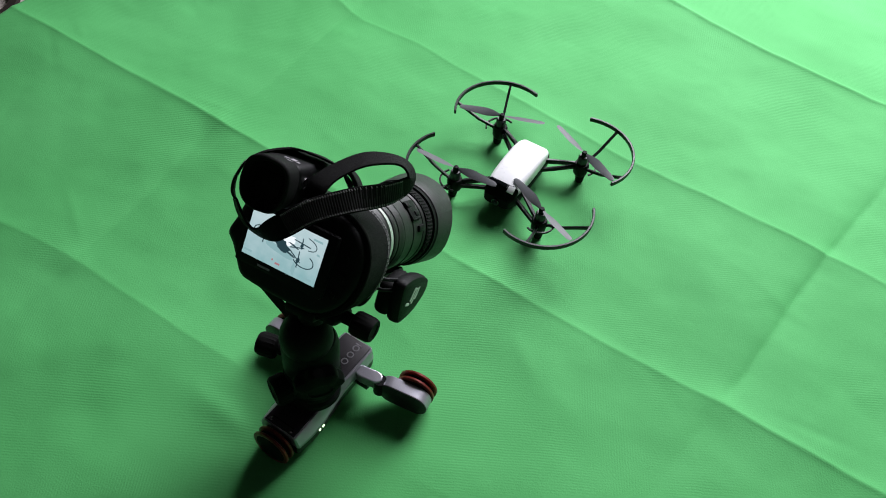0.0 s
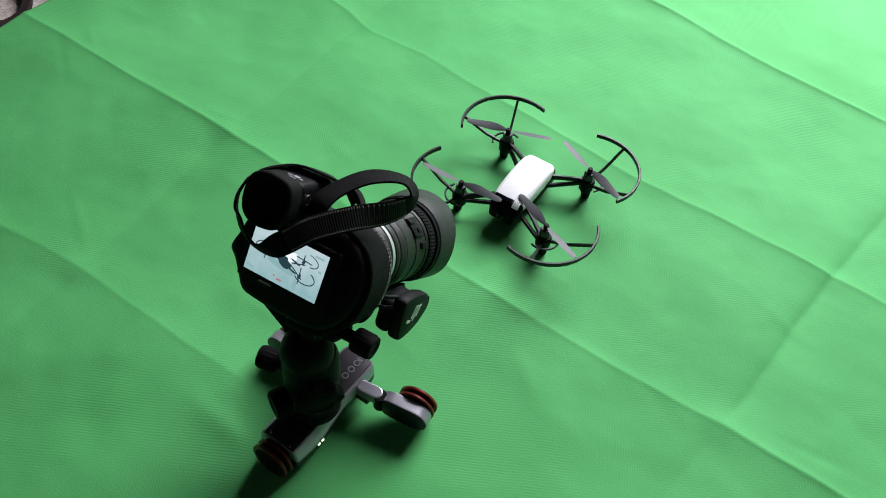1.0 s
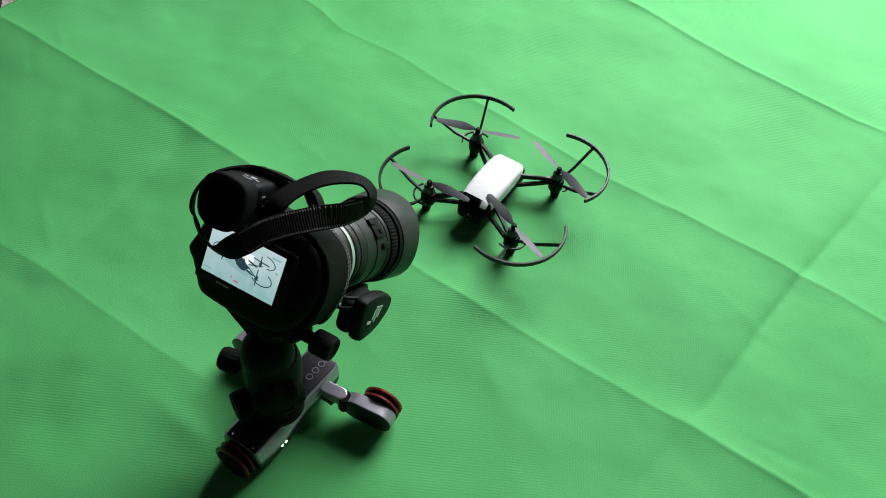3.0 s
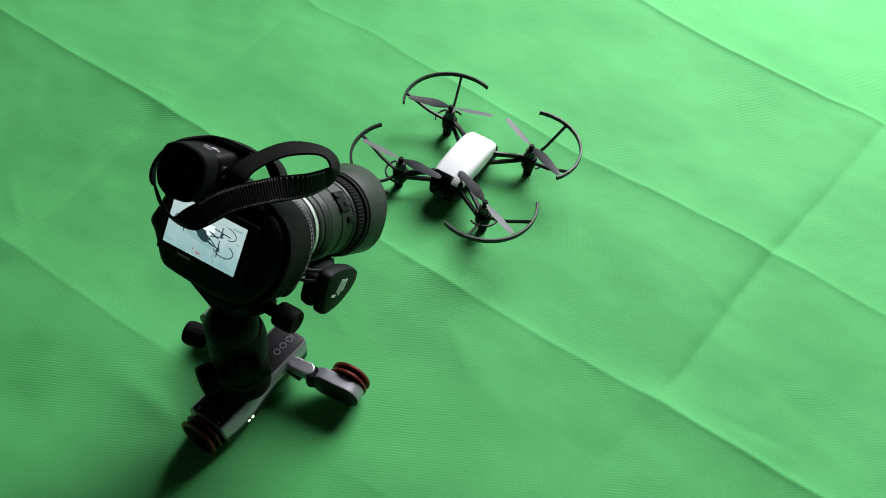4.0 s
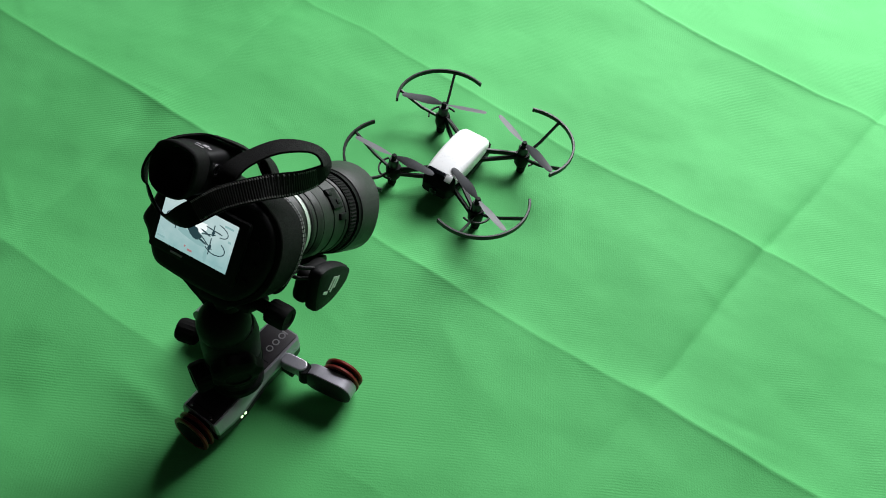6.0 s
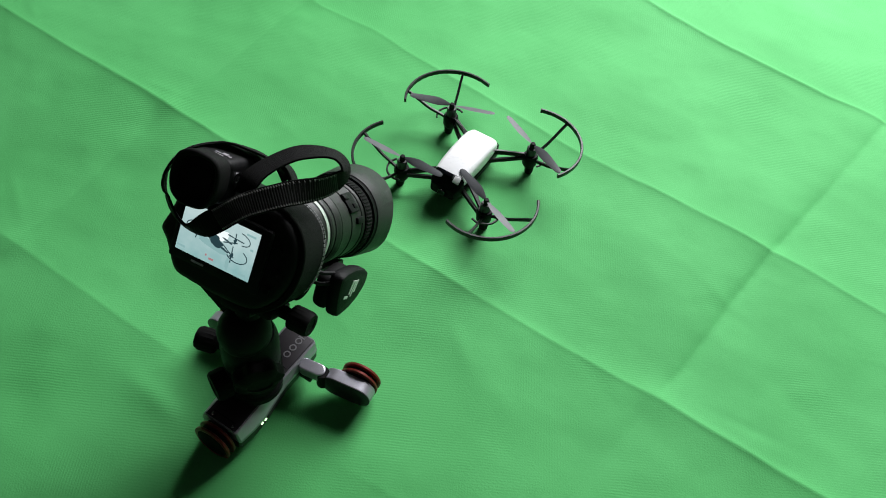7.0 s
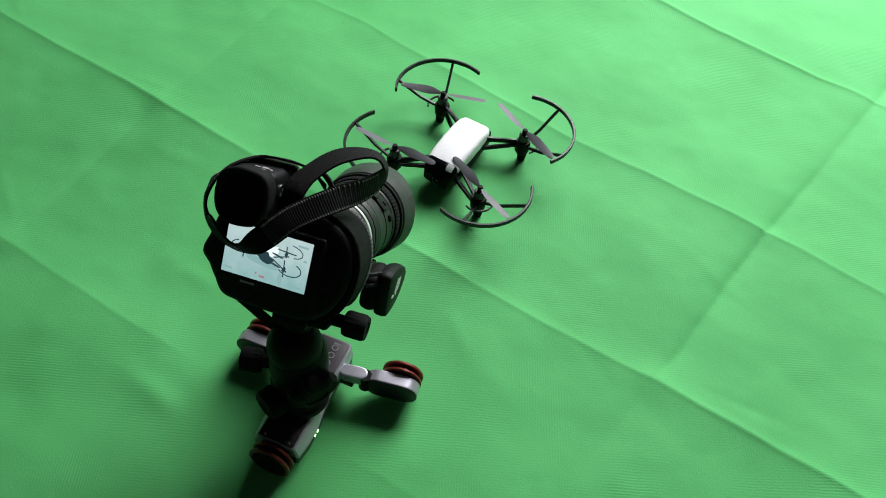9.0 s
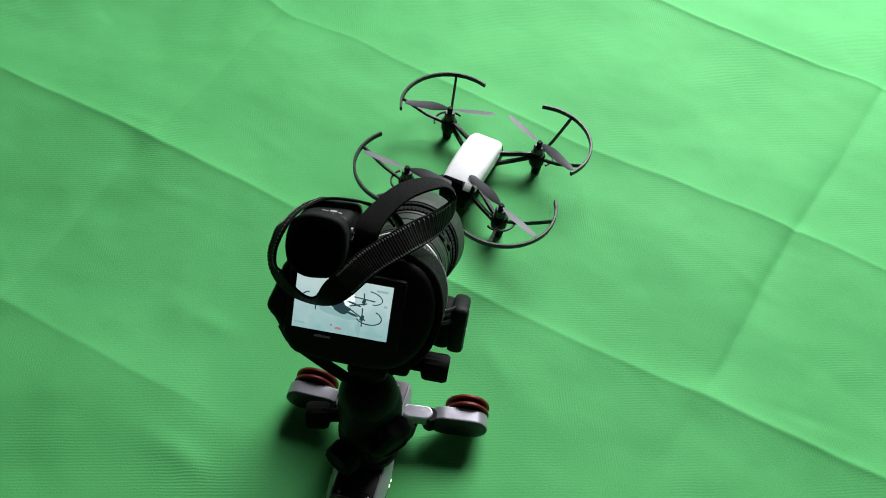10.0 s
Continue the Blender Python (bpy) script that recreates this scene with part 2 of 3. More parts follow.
# ---- the room ----
def build_room():
    x0, x1, y0, y1, h, t = -2.2, 2.3, -2.0, WINDOW["y"], 2.6, 0.15

    def piece(name, bm, mat, label, category):
        return tagged(part(name, bm, mat, None), label, category, kind="structure")

    mid = ((x0 + x1) / 2, (y0 + y1) / 2)
    piece("floor", moved(box(x1 - x0 + 2 * t, y1 - y0 + 2 * t, 0.1), pose(*mid, -0.056)), STONE, "rough grey-brown stone floor", "floor")
    piece("ceiling", moved(box(x1 - x0 + 2 * t, y1 - y0 + 2 * t, 0.1), pose(*mid, h + 0.05)), WALL, "plain dim ceiling", "ceiling")
    for name, sx, sy, cx, cy in (("wall_south", x1 - x0 + 2 * t, t, mid[0], y0 - t / 2), ("wall_east", t, y1 - y0, x1 + t / 2, mid[1]), ("wall_west", t, y1 - y0, x0 - t / 2, mid[1])):
        piece(name, moved(box(sx, sy, h + 0.006), pose(cx, cy, h / 2 - 0.003)), WALL, "plain plastered wall", "wall")
    w = WINDOW
    pieces = []
    for a, b, c, d in ((x0 - t, w["x0"], -0.006, h), (w["x1"], x1 + t, -0.006, h), (w["x0"], w["x1"], -0.006, w["z0"]), (w["x0"], w["x1"], w["z1"], h)):
        pieces.append(moved(box(b - a, t, d - c), pose((a + b) / 2, y1 + t / 2, (c + d) / 2)))
    piece("wall_north", joined(*pieces), WALL, "plain plastered wall with a window", "wall")


# ---- the green backdrop cloth ----
PU, PV = Vector((0.830, -0.557, 0)), Vector((0.557, 0.830, 0))


def fold_height(x, y):
    """Height of the cloth: the sharp folds from its packing, slack waves, and a calm patch where things stand."""
    u, v = PU.x * x + PU.y * y, PV.x * x + PV.y * y
    z = np.zeros_like(x)

    def wander(a, k):
        return 1 + 0.22 * np.sin(9 * a + 2.1 * k) + 0.14 * np.sin(23 * a + 1.3 * k) + 0.05 * np.sin(61 * a + k)

    def crease(line, high, wide, near=None, across=False, seed=0.0):
        """A fold along a bent line; across: it runs over the cloth, not along it."""
        a = np.array([PU.x * px + PU.y * py for px, py in line])
        b = np.array([PV.x * px + PV.y * py for px, py in line])
        along, off, s, d = (b, a, v, u) if across else (a, b, u, v)
        order = np.argsort(along)
        along, off = along[order], off[order]
        s0 = np.clip(s, along[0], along[-1])
        k = (off[-1] - off[0]) / (along[-1] - along[0])
        mid = np.interp(s0, along, off) + k * (s - s0) + 0.0005 * np.sin(31 * s + seed) + 0.0003 * np.sin(97 * s + 2 * seed)
        e = d - mid
        near = near or wide
        return high * np.where(e > 0, np.exp(-np.abs(e) / wide), np.exp(-np.abs(e) / near)) * wander(s, seed)

    first = ((-0.34, 0.717), (-0.252, 0.657), (-0.167, 0.602), (-0.042, 0.513), (0.055, 0.445), (0.129, 0.397), (0.236, 0.3305), (0.343, 0.2570))
    second = ((-0.071, 0.792), (-0.046, 0.764), (0.005, 0.730), (0.050, 0.692), (0.132, 0.626), (0.169, 0.597), (0.205, 0.572), (0.260, 0.538), (0.330, 0.490), (0.354, 0.474), (0.376, 0.459), (0.440, 0.412))
    third = ((0.270, 0.824), (0.312, 0.782), (0.368, 0.734), (0.431, 0.691), (0.511, 0.635))
    fourth = ((-0.320, 0.476), (-0.257, 0.444), (-0.195, 0.402), (-0.123, 0.355), (-0.083, 0.331), (-0.020, 0.288), (0.006, 0.272), (0.042, 0.251))
    for i, (line, broad, sharp) in enumerate(((first, 1.15, 0.8), (second, 0.8, 0.8), (third, 1.1, 2.0), (fourth, 0.6, 0.3))):
        fold = crease(line, 0.0036 * broad, 0.030, 0.055, seed=i) + crease(line, 0.0008 * sharp, 0.004, 0.003, seed=i)
        if i == 3:
            fold = fold * (0.5 + 0.5 * np.clip((-0.235 - u) / 0.06, 0, 1) ** 2)
        z += fold
    right = ((0.500, 0.637), (0.355, 0.473), (0.312, 0.423), (0.262, 0.358), (0.236, 0.331))
    fade = 0.2 + 0.8 * np.clip((v - 0.410) / 0.035, 0, 1)
    z += fade * (crease(right, 0.0022, 0.060, 0.060, True, 5) - crease(right, 0.0046, 0.026, 0.014, True, 5) - crease(right, 0.0007, 0.004, 0.003, True, 5))
    z -= crease(((-0.060, 0.776), (-0.117, 0.677), (-0.165, 0.602), (-0.215, 0.510), (-0.254, 0.444)), 0.0024, 0.028, 0.013, True, 6)
    z += 0.0016 * np.sin(9 * u + 2.0 * np.sin(5 * v)) * np.sin(7 * v + 1.3)
    z += 0.0009 * np.sin(23 * u + 3 * np.sin(11 * v + 1)) * np.sin(17 * v + 0.6 + 2 * np.sin(9 * u))
    # slack and crumple at several sizes
    gen = np.random.RandomState(7)

    def crumple(size, high):
        lattice = gen.uniform(-1, 1, (160, 160))
        a, b = (u + 0.9) / size, (v + 0.7) / size
        i, j = np.floor(a).astype(int), np.floor(b).astype(int)
        fa, fb = a - i, b - j
        fa, fb = fa ** 3 * (fa * (fa * 6 - 15) + 10), fb ** 3 * (fb * (fb * 6 - 15) + 10)
        i, j = i % 159, j % 159
        return high * ((lattice[i, j] * (1 - fa) + lattice[i + 1, j] * fa) * (1 - fb) + (lattice[i, j + 1] * (1 - fa) + lattice[i + 1, j + 1] * fa) * fb)

    z += crumple(0.110, 0.0018) + crumple(0.047, 0.00095) + crumple(0.024, 0.00036) + crumple(0.012, 0.00011)
    for _ in range(80):
        px, py, ang = gen.uniform(-0.40, 0.55), gen.uniform(0.20, 0.85), gen.uniform(0, math.pi)
        ln, wd, hh = gen.uniform(0.012, 0.05), gen.uniform(0.0035, 0.008), gen.uniform(-0.00035, 0.00045)
        a, b = (x - px) * math.cos(ang) + (y - py) * math.sin(ang), -(x - px) * math.sin(ang) + (y - py) * math.cos(ang)
        z += hh * np.exp(-(a / ln) ** 2 - (b / wd) ** 2)
    # peaks where two folds cross
    for px, py, s in ((0.355, 0.473, 1), (-0.165, 0.602, 1), (-0.255, 0.44, 1), (0.236, 0.331, 0.7)):
        z += 0.0014 * s * np.exp(-((x - px) ** 2 + (y - py) ** 2) / 0.012 ** 2)
    # wrinkles pushed up before the dolly
    for px, py, ang, ln, wd, hh in ((-0.105, 0.300, -40, 0.04, 0.009, 0.0022), (-0.070, 0.385, -38, 0.05, 0.008, 0.0022), (0.06, 0.325, 20, 0.05, 0.018, 0.0006), (0.10, 0.36, -60, 0.06, 0.020, 0.0008)):
        c, s = math.cos(radians(ang)), math.sin(radians(ang))
        a, b = (x - px) * c + (y - py) * s, -(x - px) * s + (y - py) * c
        z += hh * np.exp(-(a / ln) ** 2 - (b / wd) ** 2)
    return z


def calm(x, y, z):
    """Under the wheels and the legs the cloth lies flat."""
    k = np.ones_like(z)
    for px, py, r in SPOTS:
        k *= 1 - np.exp(-((x - px) ** 2 + (y - py) ** 2) / r ** 2)
    return z * k


SPOTS = []


def build_cloth():
    us = np.concatenate([np.arange(-0.745, 0.40, 0.0025), np.arange(0.40, 1.05, 0.012)])
    vs = np.concatenate([np.arange(-0.55, 0.05, 0.012), np.arange(0.05, 1.12, 0.0015), np.arange(1.12, 1.38, 0.012)])
    U, V = np.meshgrid(us, vs, indexing="ij")
    X, Y = PU.x * U + PV.x * V, PU.y * U + PV.y * V
    Z = calm(X, Y, fold_height(X, Y)) - 0.0001
    Z = np.maximum(Z, -0.0050)
    co = np.stack([U, V, Z], -1).reshape(-1, 3)
    nu, nv = len(us), len(vs)
    idx = np.arange(nu * nv).reshape(nu, nv)
    quads = np.stack([idx[:-1, :-1], idx[1:, :-1], idx[1:, 1:], idx[:-1, 1:]], -1).reshape(-1, 4)
    me = bpy.data.meshes.new("backdrop_cloth")
    me.from_pydata(co.tolist(), [], quads.tolist())
    me.polygons.foreach_set("use_smooth", [True] * len(me.polygons))
    me.materials.append(CLOTH)
    ob = new("backdrop_cloth", me)
    ob.matrix_world = Matrix(((PU.x, PV.x, 0, 0), (PU.y, PV.y, 0, 0), (0, 0, 1, 0), (0, 0, 0, 1)))
    thick = ob.modifiers.new("thickness", "SOLIDIFY")
    thick.thickness, thick.offset = 0.0008, -1
    tagged(ob, "creased bright green non-woven backdrop cloth spread on the floor", "cloth")


# ---- the small drone ----
def build_drone():
    drone = thing("quadcopter", pose(0.0980, 0.5384, 0.0, 0, 0, 180 - 31.7), "small white and black quadcopter with propeller guards, parked on cloth", "drone")
    # shell and belly; nose points along +y
    def loft(rows, bev=0.004, seg=4):
        bm = bmesh.new()
        rings = []
        for y, w, z0, z1 in rows:
            c = min(bev, (z1 - z0) * 0.45, w * 0.4)
            ring = []
            for sx, sz, a0 in ((1, 0, -90), (1, 1, 0), (-1, 1, 90), (-1, 0, 180)):
                for k in range(seg + 1):
                    a = radians(a0 + 90 * k / seg)
                    ring.append(bm.verts.new((sx * (w / 2 - c) + c * math.cos(a), y, (z1 - c if sz else z0 + c) + c * math.sin(a))))
            rings.append(ring)
        for a, b in zip(rings, rings[1:]):
            for k in range(len(a)):
                bm.faces.new((a[k], a[(k + 1) % len(a)], b[(k + 1) % len(a)], b[k]))
        bm.faces.new(rings[0][::-1])
        bm.faces.new(rings[-1])
        return bm
    part("top_shell", loft([(-0.0305, 0.016, 0.019, 0.024), (-0.0296, 0.022, 0.018, 0.0275), (-0.0270, 0.0262, 0.018, 0.0305), (-0.0215, 0.0284, 0.018, 0.0328), (-0.012, 0.0294, 0.018, 0.0342), (0.004, 0.0296, 0.018, 0.0346), (0.020, 0.0290, 0.019, 0.0338), (0.029, 0.028, 0.021, 0.0320)], 0.0045, 5), WHITE, drone, "glossy white top shell")
    part("nose", loft([(0.0285, 0.0275, 0.012, 0.0312), (0.036, 0.0265, 0.012, 0.027), (0.040, 0.022, 0.014, 0.023)], 0.003), BLACK, drone, "black nose")
    part("belly", loft([(-0.036, 0.022, 0.010, 0.019), (-0.030, 0.027, 0.008, 0.0178), (0.028, 0.027, 0.008, 0.0178), (0.033, 0.022, 0.010, 0.0178)], 0.003), BLACK, drone, "black belly with the battery")
    part("visor", moved(box(0.016, 0.004, 0.004, 0.001), pose(0.003, 0.0315, 0.0312, -28, 0, 0)), GLASS, drone, "dark glossy sensor window")
    part("nose_badge", moved(box(0.006, 0.006, 0.0012, 0.0004), pose(-0.0085, 0.0325, 0.0305, -32, 0, 0)), WHITE, drone)
    part("lens", moved(lathe([(0, 0), (0.0035, 0), (0.0035, 0.002), (0.0028, 0.0024), (0, 0.0018)], 20, "Y"), pose(0, 0.0395, 0.0185)), GLASS, drone)
    for sx, sy, spin in ((1, -1, 19), (-1, -1, -26), (1, 1, 1), (-1, 1, 155)):
        mx, my = sx * 0.0403, sy * 0.0389
        # arms: two thin bars from the body to the motor
        for dy, za in ((0.006, 0.016), (-0.006, 0.0165)):
            bar = sweep([(sx * 0.0125, my * 0.55 + dy, za), (mx - sx * 0.004, my + dy * 0.35, 0.0165)], oblong(0.0031, 0.0036))
            part("arm", bar, GUARD, drone)
        part("arm", sweep([(sx * 0.0125, my * 0.55, 0.0235), (mx - sx * 0.003, my, 0.0195)], oblong(0.0022, 0.0024)), GUARD, drone)
        part("motor_mount", moved(lathe([(0, 0.008), (0.0045, 0.008), (0.0062, 0.011), (0.0066, 0.019), (0.0056, 0.0215), (0, 0.0215)], 24), pose(mx, my, 0)), BLACK, drone)
        part("leg", moved(lathe([(0, 0.0), (0.0028, 0.0), (0.0036, 0.0012), (0.0042, 0.0082), (0, 0.0082)], 16), pose(mx + sx * 0.001, my, 0)), RUBBER, drone, "rubber-tipped leg")
        part("motor", moved(lathe([(0, 0.0212), (0.0040, 0.0212), (0.0043, 0.022), (0.0043, 0.0285), (0.0036, 0.0295), (0, 0.0295)], 24), pose(mx, my, 0)), MOTOR, drone, "small dark metal motor")
        prop = part("propeller_hub", moved(lathe([(0, 0.0293), (0.0022, 0.0293), (0.0024, 0.033), (0.0018, 0.0345), (0, 0.0347)], 16), pose(mx, my, 0)), BLACK, drone)
        for half in (0, 1):
            bm = bmesh.new()
            n, hand = 14, 1 if sx * sy > 0 else -1
            tops = []
            for i in range(n + 1):
                s = i / n
                rad = 0.0015 + 0.0362 * s
                chord = 0.0018 + 0.0072 * math.sin(min(1, s * 2.2) * math.pi / 2) * (1 - 0.62 * s ** 1.6) * (0.35 if s > 0.99 else 1)
                lead, twist = 0.42 * chord, radians(26 - 17 * s) * hand
                ring = []
                for off, th in ((-lead, 0), (-lead * 0.2, 0.0004), (chord - lead, 0), (-lead * 0.2, -0.0004)):
                    ring.append(bm.verts.new((rad, off * math.cos(twist) * hand, 0.0330 + off * math.sin(twist) * hand + th + 0.001 * s)))
                tops.append(ring)
            for a, b in zip(tops, tops[1:]):
                for k in range(4):
                    bm.faces.new((a[k], a[(k + 1) % 4], b[(k + 1) % 4], b[k]))
            bm.faces.new(tops[0][::-1])
            bm.faces.new(tops[-1])
            moved(bm, pose(mx, my, 0, 0, 0, spin + 180 * half))
            part("blade", bm, GREYP, prop)
        # guard: an arc round the outer side, carried by two struts
        mid = math.degrees(math.atan2(sy * 0.80, sx))
        arc = [(mx + 0.0412 * math.cos(radians(mid + a)), my + 0.0412 * math.sin(radians(mid + a)), 0.0352) for a in np.linspace(-71, 71, 33)]
        guard = part("propeller_guard", sweep(arc, oblong(0.0020, 0.0039)), GUARD, drone, "thin black curved guard")
        turn = -sx * sy
        for a in ((53 * turn, -33 * turn) if sy < 0 else (42 * turn, -42 * turn)):
            ca, sa = math.cos(radians(mid + a)), math.sin(radians(mid + a))
            part("strut", sweep([(mx + 0.0405 * ca, my + 0.0405 * sa, 0.0350), (mx + 0.020 * ca, my + 0.020 * sa, 0.0225), (mx + 0.0055 * ca, my + 0.0055 * sa, 0.0175)], oblong(0.0021, 0.0026)), GUARD, guard)
        ring = [(mx + 0.0125 * math.cos(radians(mid + a)), my + 0.0125 * math.sin(radians(mid + a)), 0.0185) for a in np.linspace(-75, 75, 12)]
        part("guard_clip", sweep(ring, oblong(0.0014, 0.0018)), GUARD, guard)
    return drone


# ---- the three-wheeled dolly ----
DOLLY = pose(-0.0515, 0.3220, 0.0, 0, 0, -34.1)


def wheel(parent, m):
    hub = part("wheel", moved(lathe([(0, -0.0042), (0.0100, -0.0042), (0.0118, -0.0036), (0.0118, 0.0036), (0.0100, 0.0042), (0.004, 0.0042), (0.004, 0.0046), (0, 0.0046)], 40), Matrix()), RUBBER, parent, "black wheel hub")
    hub.matrix_basis = m
    for h in (-0.0026, 0.0026):
        ring = [(0.0118, -0.0011), (0.0134, -0.0013), (0.0145, -0.0007), (0.0145, 0.0007), (0.0134, 0.0013), (0.0118, 0.0011)]
        bm = lathe([(r, z + h) for r, z in ring + ring[:1]], 44)
        part("tyre", bm, RED, hub, "dark red ring tyre")
    return hub


def build_dolly():
    dolly = thing("camera_dolly", DOLLY, "grey metal three-wheeled motorised camera dolly with red wheels", "camera dolly")
    # (y, half width of the deck, half width of the flanks)
    form = [(-0.0430, 0.0122, 0.0150), (-0.0420, 0.0132, 0.0166), (-0.0300, 0.0132, 0.0180), (-0.0180, 0.0128, 0.0178), (-0.0040, 0.0124, 0.0156), (0.0080, 0.0122, 0.0142), (0.0400, 0.0122, 0.0142), (0.0430, 0.0116, 0.0134), (0.0440, 0.0100, 0.0120)]

    def hull(section):
        """A body along y whose cross-section comes from the two half widths."""
        bm = bmesh.new()
        rings = [[bm.verts.new((x, y, z)) for x, z in section(a, b)] for y, a, b in form]
        for r0, r1 in zip(rings, rings[1:]):
            for k in range(len(r0)):
                bm.faces.new((r0[k], r0[(k + 1) % len(r0)], r1[(k + 1) % len(r0)], r1[k]))
        bm.faces.new(rings[0][::-1])
        bm.faces.new(rings[-1])
        return bm

    part("body", hull(lambda a, b: [(-b, 0.0165), (b, 0.0165), (b, 0.0192), (b - 0.0006, 0.0202), (a + 0.0008, 0.0262), (a, 0.0268), (-a, 0.0268), (-a - 0.0008, 0.0262), (-b + 0.0006, 0.0202), (-b, 0.0192)]), ALU, dolly, "grey anodised metal body", 25)
    # same metal below the chamfer, coloured dark to stand for its shade
    part("shaded_flank", hull(lambda a, b: [(0.003 - b, 0.0070), (b - 0.003, 0.0070), (b - 0.0006, 0.0090), (b - 0.0003, 0.0166), (0.0003 - b, 0.0166), (0.0006 - b, 0.0090)]), DECK_AND_SHADE, dolly, "lower metal body, its shade painted dark", 25)
    part("deck", prism([(a * 0.93, y) for y, a, _ in form[1:-1]] + [(-a * 0.93, y) for y, a, _ in form[1:-1]][::-1], 0.0266, 0.0275, 0.0003), DECK_AND_SHADE, dolly, "dark deck plate")
    for y, w in ((-0.0375, 0.018), (0.0140, 0.020)):
        part("deck_seam", moved(box(w, 0.0005, 0.0003), pose(0, y, 0.0275)), RUBBER, dolly)
    for sx in (-1, 1):
        part("deck_screw", moved(lathe([(0, 0), (0.0013, 0), (0.0013, 0.0004), (0.0006, 0.0006), (0, 0.0003)], 14), pose(sx * 0.0085, -0.0400, 0.0274)), CHROME, dolly)
    for ly, r in ((0.0235, 0.0026), (0.0300, 0.0026), (0.0365, 0.0026)):
        part("logo_ring", moved(lathe([(r * 0.66, 0.0), (r, 0.0), (r, 0.0003), (r * 0.66, 0.0003), (r * 0.66, 0.0)], 24), pose(0.0030, ly, 0.0274)), GREYMARK, dolly)
    part("logo_bar", moved(box(0.0050, 0.0010, 0.0003), pose(0.0030, 0.0398, 0.0276)), GREYMARK, dolly)
    for k in (0, 1):
        part("indicator_light", moved(lathe([(0, 0), (0.0011, 0), (0.0011, 0.0005), (0, 0.0008)], 16, "X"), pose(0.0174, -0.0225 + 0.0036 * k, 0.0140)), LED, dolly, "lit green indicator")
    part("end_plate", moved(box(0.020, 0.004, 0.014, 0.001), pose(0, -0.0430, 0.0150)), BLACK, dolly)
    wheels = [wheel(dolly, pose(0.0, -0.0492, 0.0145, -90, 0, 0))]
    for ax, ay, hx, hy, yaw in ((0.0215, 0.0272, 0.0485, 0.0316, 9), (-0.0215, 0.0205, -0.0465, 0.0215, 2)):
        sx = 1 if ax > 0 else -1
        arm = part("arm", moved(prism(stadium(0.020, 0.0095), 0.0150, 0.0238, 0.0009), pose(ax, ay, 0, 0, 0, yaw)), ALU, dolly, "grey metal swivel arm", 22)
        part("arm_base", moved(box(0.012, 0.0085, 0.009, 0.001), pose(sx * 0.0165, ay, 0.0120)), BLACK, arm)
        part("hinge", moved(lathe([(0, 0.0085), (0.0047, 0.0085), (0.0047, 0.0226), (0, 0.0226)], 24), pose(sx * 0.0300, ay + 0.001, 0)), BLACK, arm)
        shell = moved(prism(stadium(0.0375, 0.0202, 14), -0.0056, 0.0030, 0.0004), pose(0, 0, 0.0146, 90, 0, 0))
        house = part("housing", moved(shell, pose(hx, hy, 0, 0, 0, yaw)), ALU, dolly, "grey metal wheel housing with rounded ends", 22)
        # thin dark sheet: paints the shade on the metal front face
        shade_sheet = moved(prism(stadium(0.0374, 0.0201, 14), -0.0004, 0.0004, 0.0002), pose(0, -0.0033, 0.0146, 90, 0, 0))
        part("shade_sheet", moved(shade_sheet, pose(hx, hy, 0, 0, 0, yaw)), DECK_AND_SHADE, house, "dark sheet painting the shade on the housing front")
        wheels.append(wheel(dolly, pose(hx + sx * 0.003, hy + 0.0110, 0.0145) @ pose(0, 0, 0, 0, 0, yaw) @ pose(0, 0, 0, -90, 0, 0)))
    return dolly, wheels


# ---- ball head ----
CAMERA = pose(-0.0630, 0.3311, 0.1636) @ pose(0, 0, 0, 0, 0, -28.07) @ pose(0, 0, 0, -36.30, 0, 0) @ pose(0, 0, 0, 0, 0.85, 0)
ON_HEAD = DOLLY.inverted() @ CAMERA


def knob(r, ln, ribs=18):
    """A ribbed clamping knob that points along +x."""
    bm = lathe([(0, 0), (r * 0.5, 0), (r * 0.5, ln * 0.3), (r * 0.92, ln * 0.36), (r, ln * 0.45), (r, ln * 0.9), (r * 0.88, ln), (r * 0.55, ln), (r * 0.5, ln * 0.97), (0, ln * 0.97)], ribs * 2, "X")
    for v in bm.verts:
        rad = math.hypot(v.co.y, v.co.z)
        if rad > r * 0.85 and v.co.x < ln * 0.95:
            k = round(math.atan2(v.co.z, v.co.y) / (math.pi / ribs))
            f = 1.0 if k % 2 else 0.93
            v.co.y *= f
            v.co.z *= f
    return bm


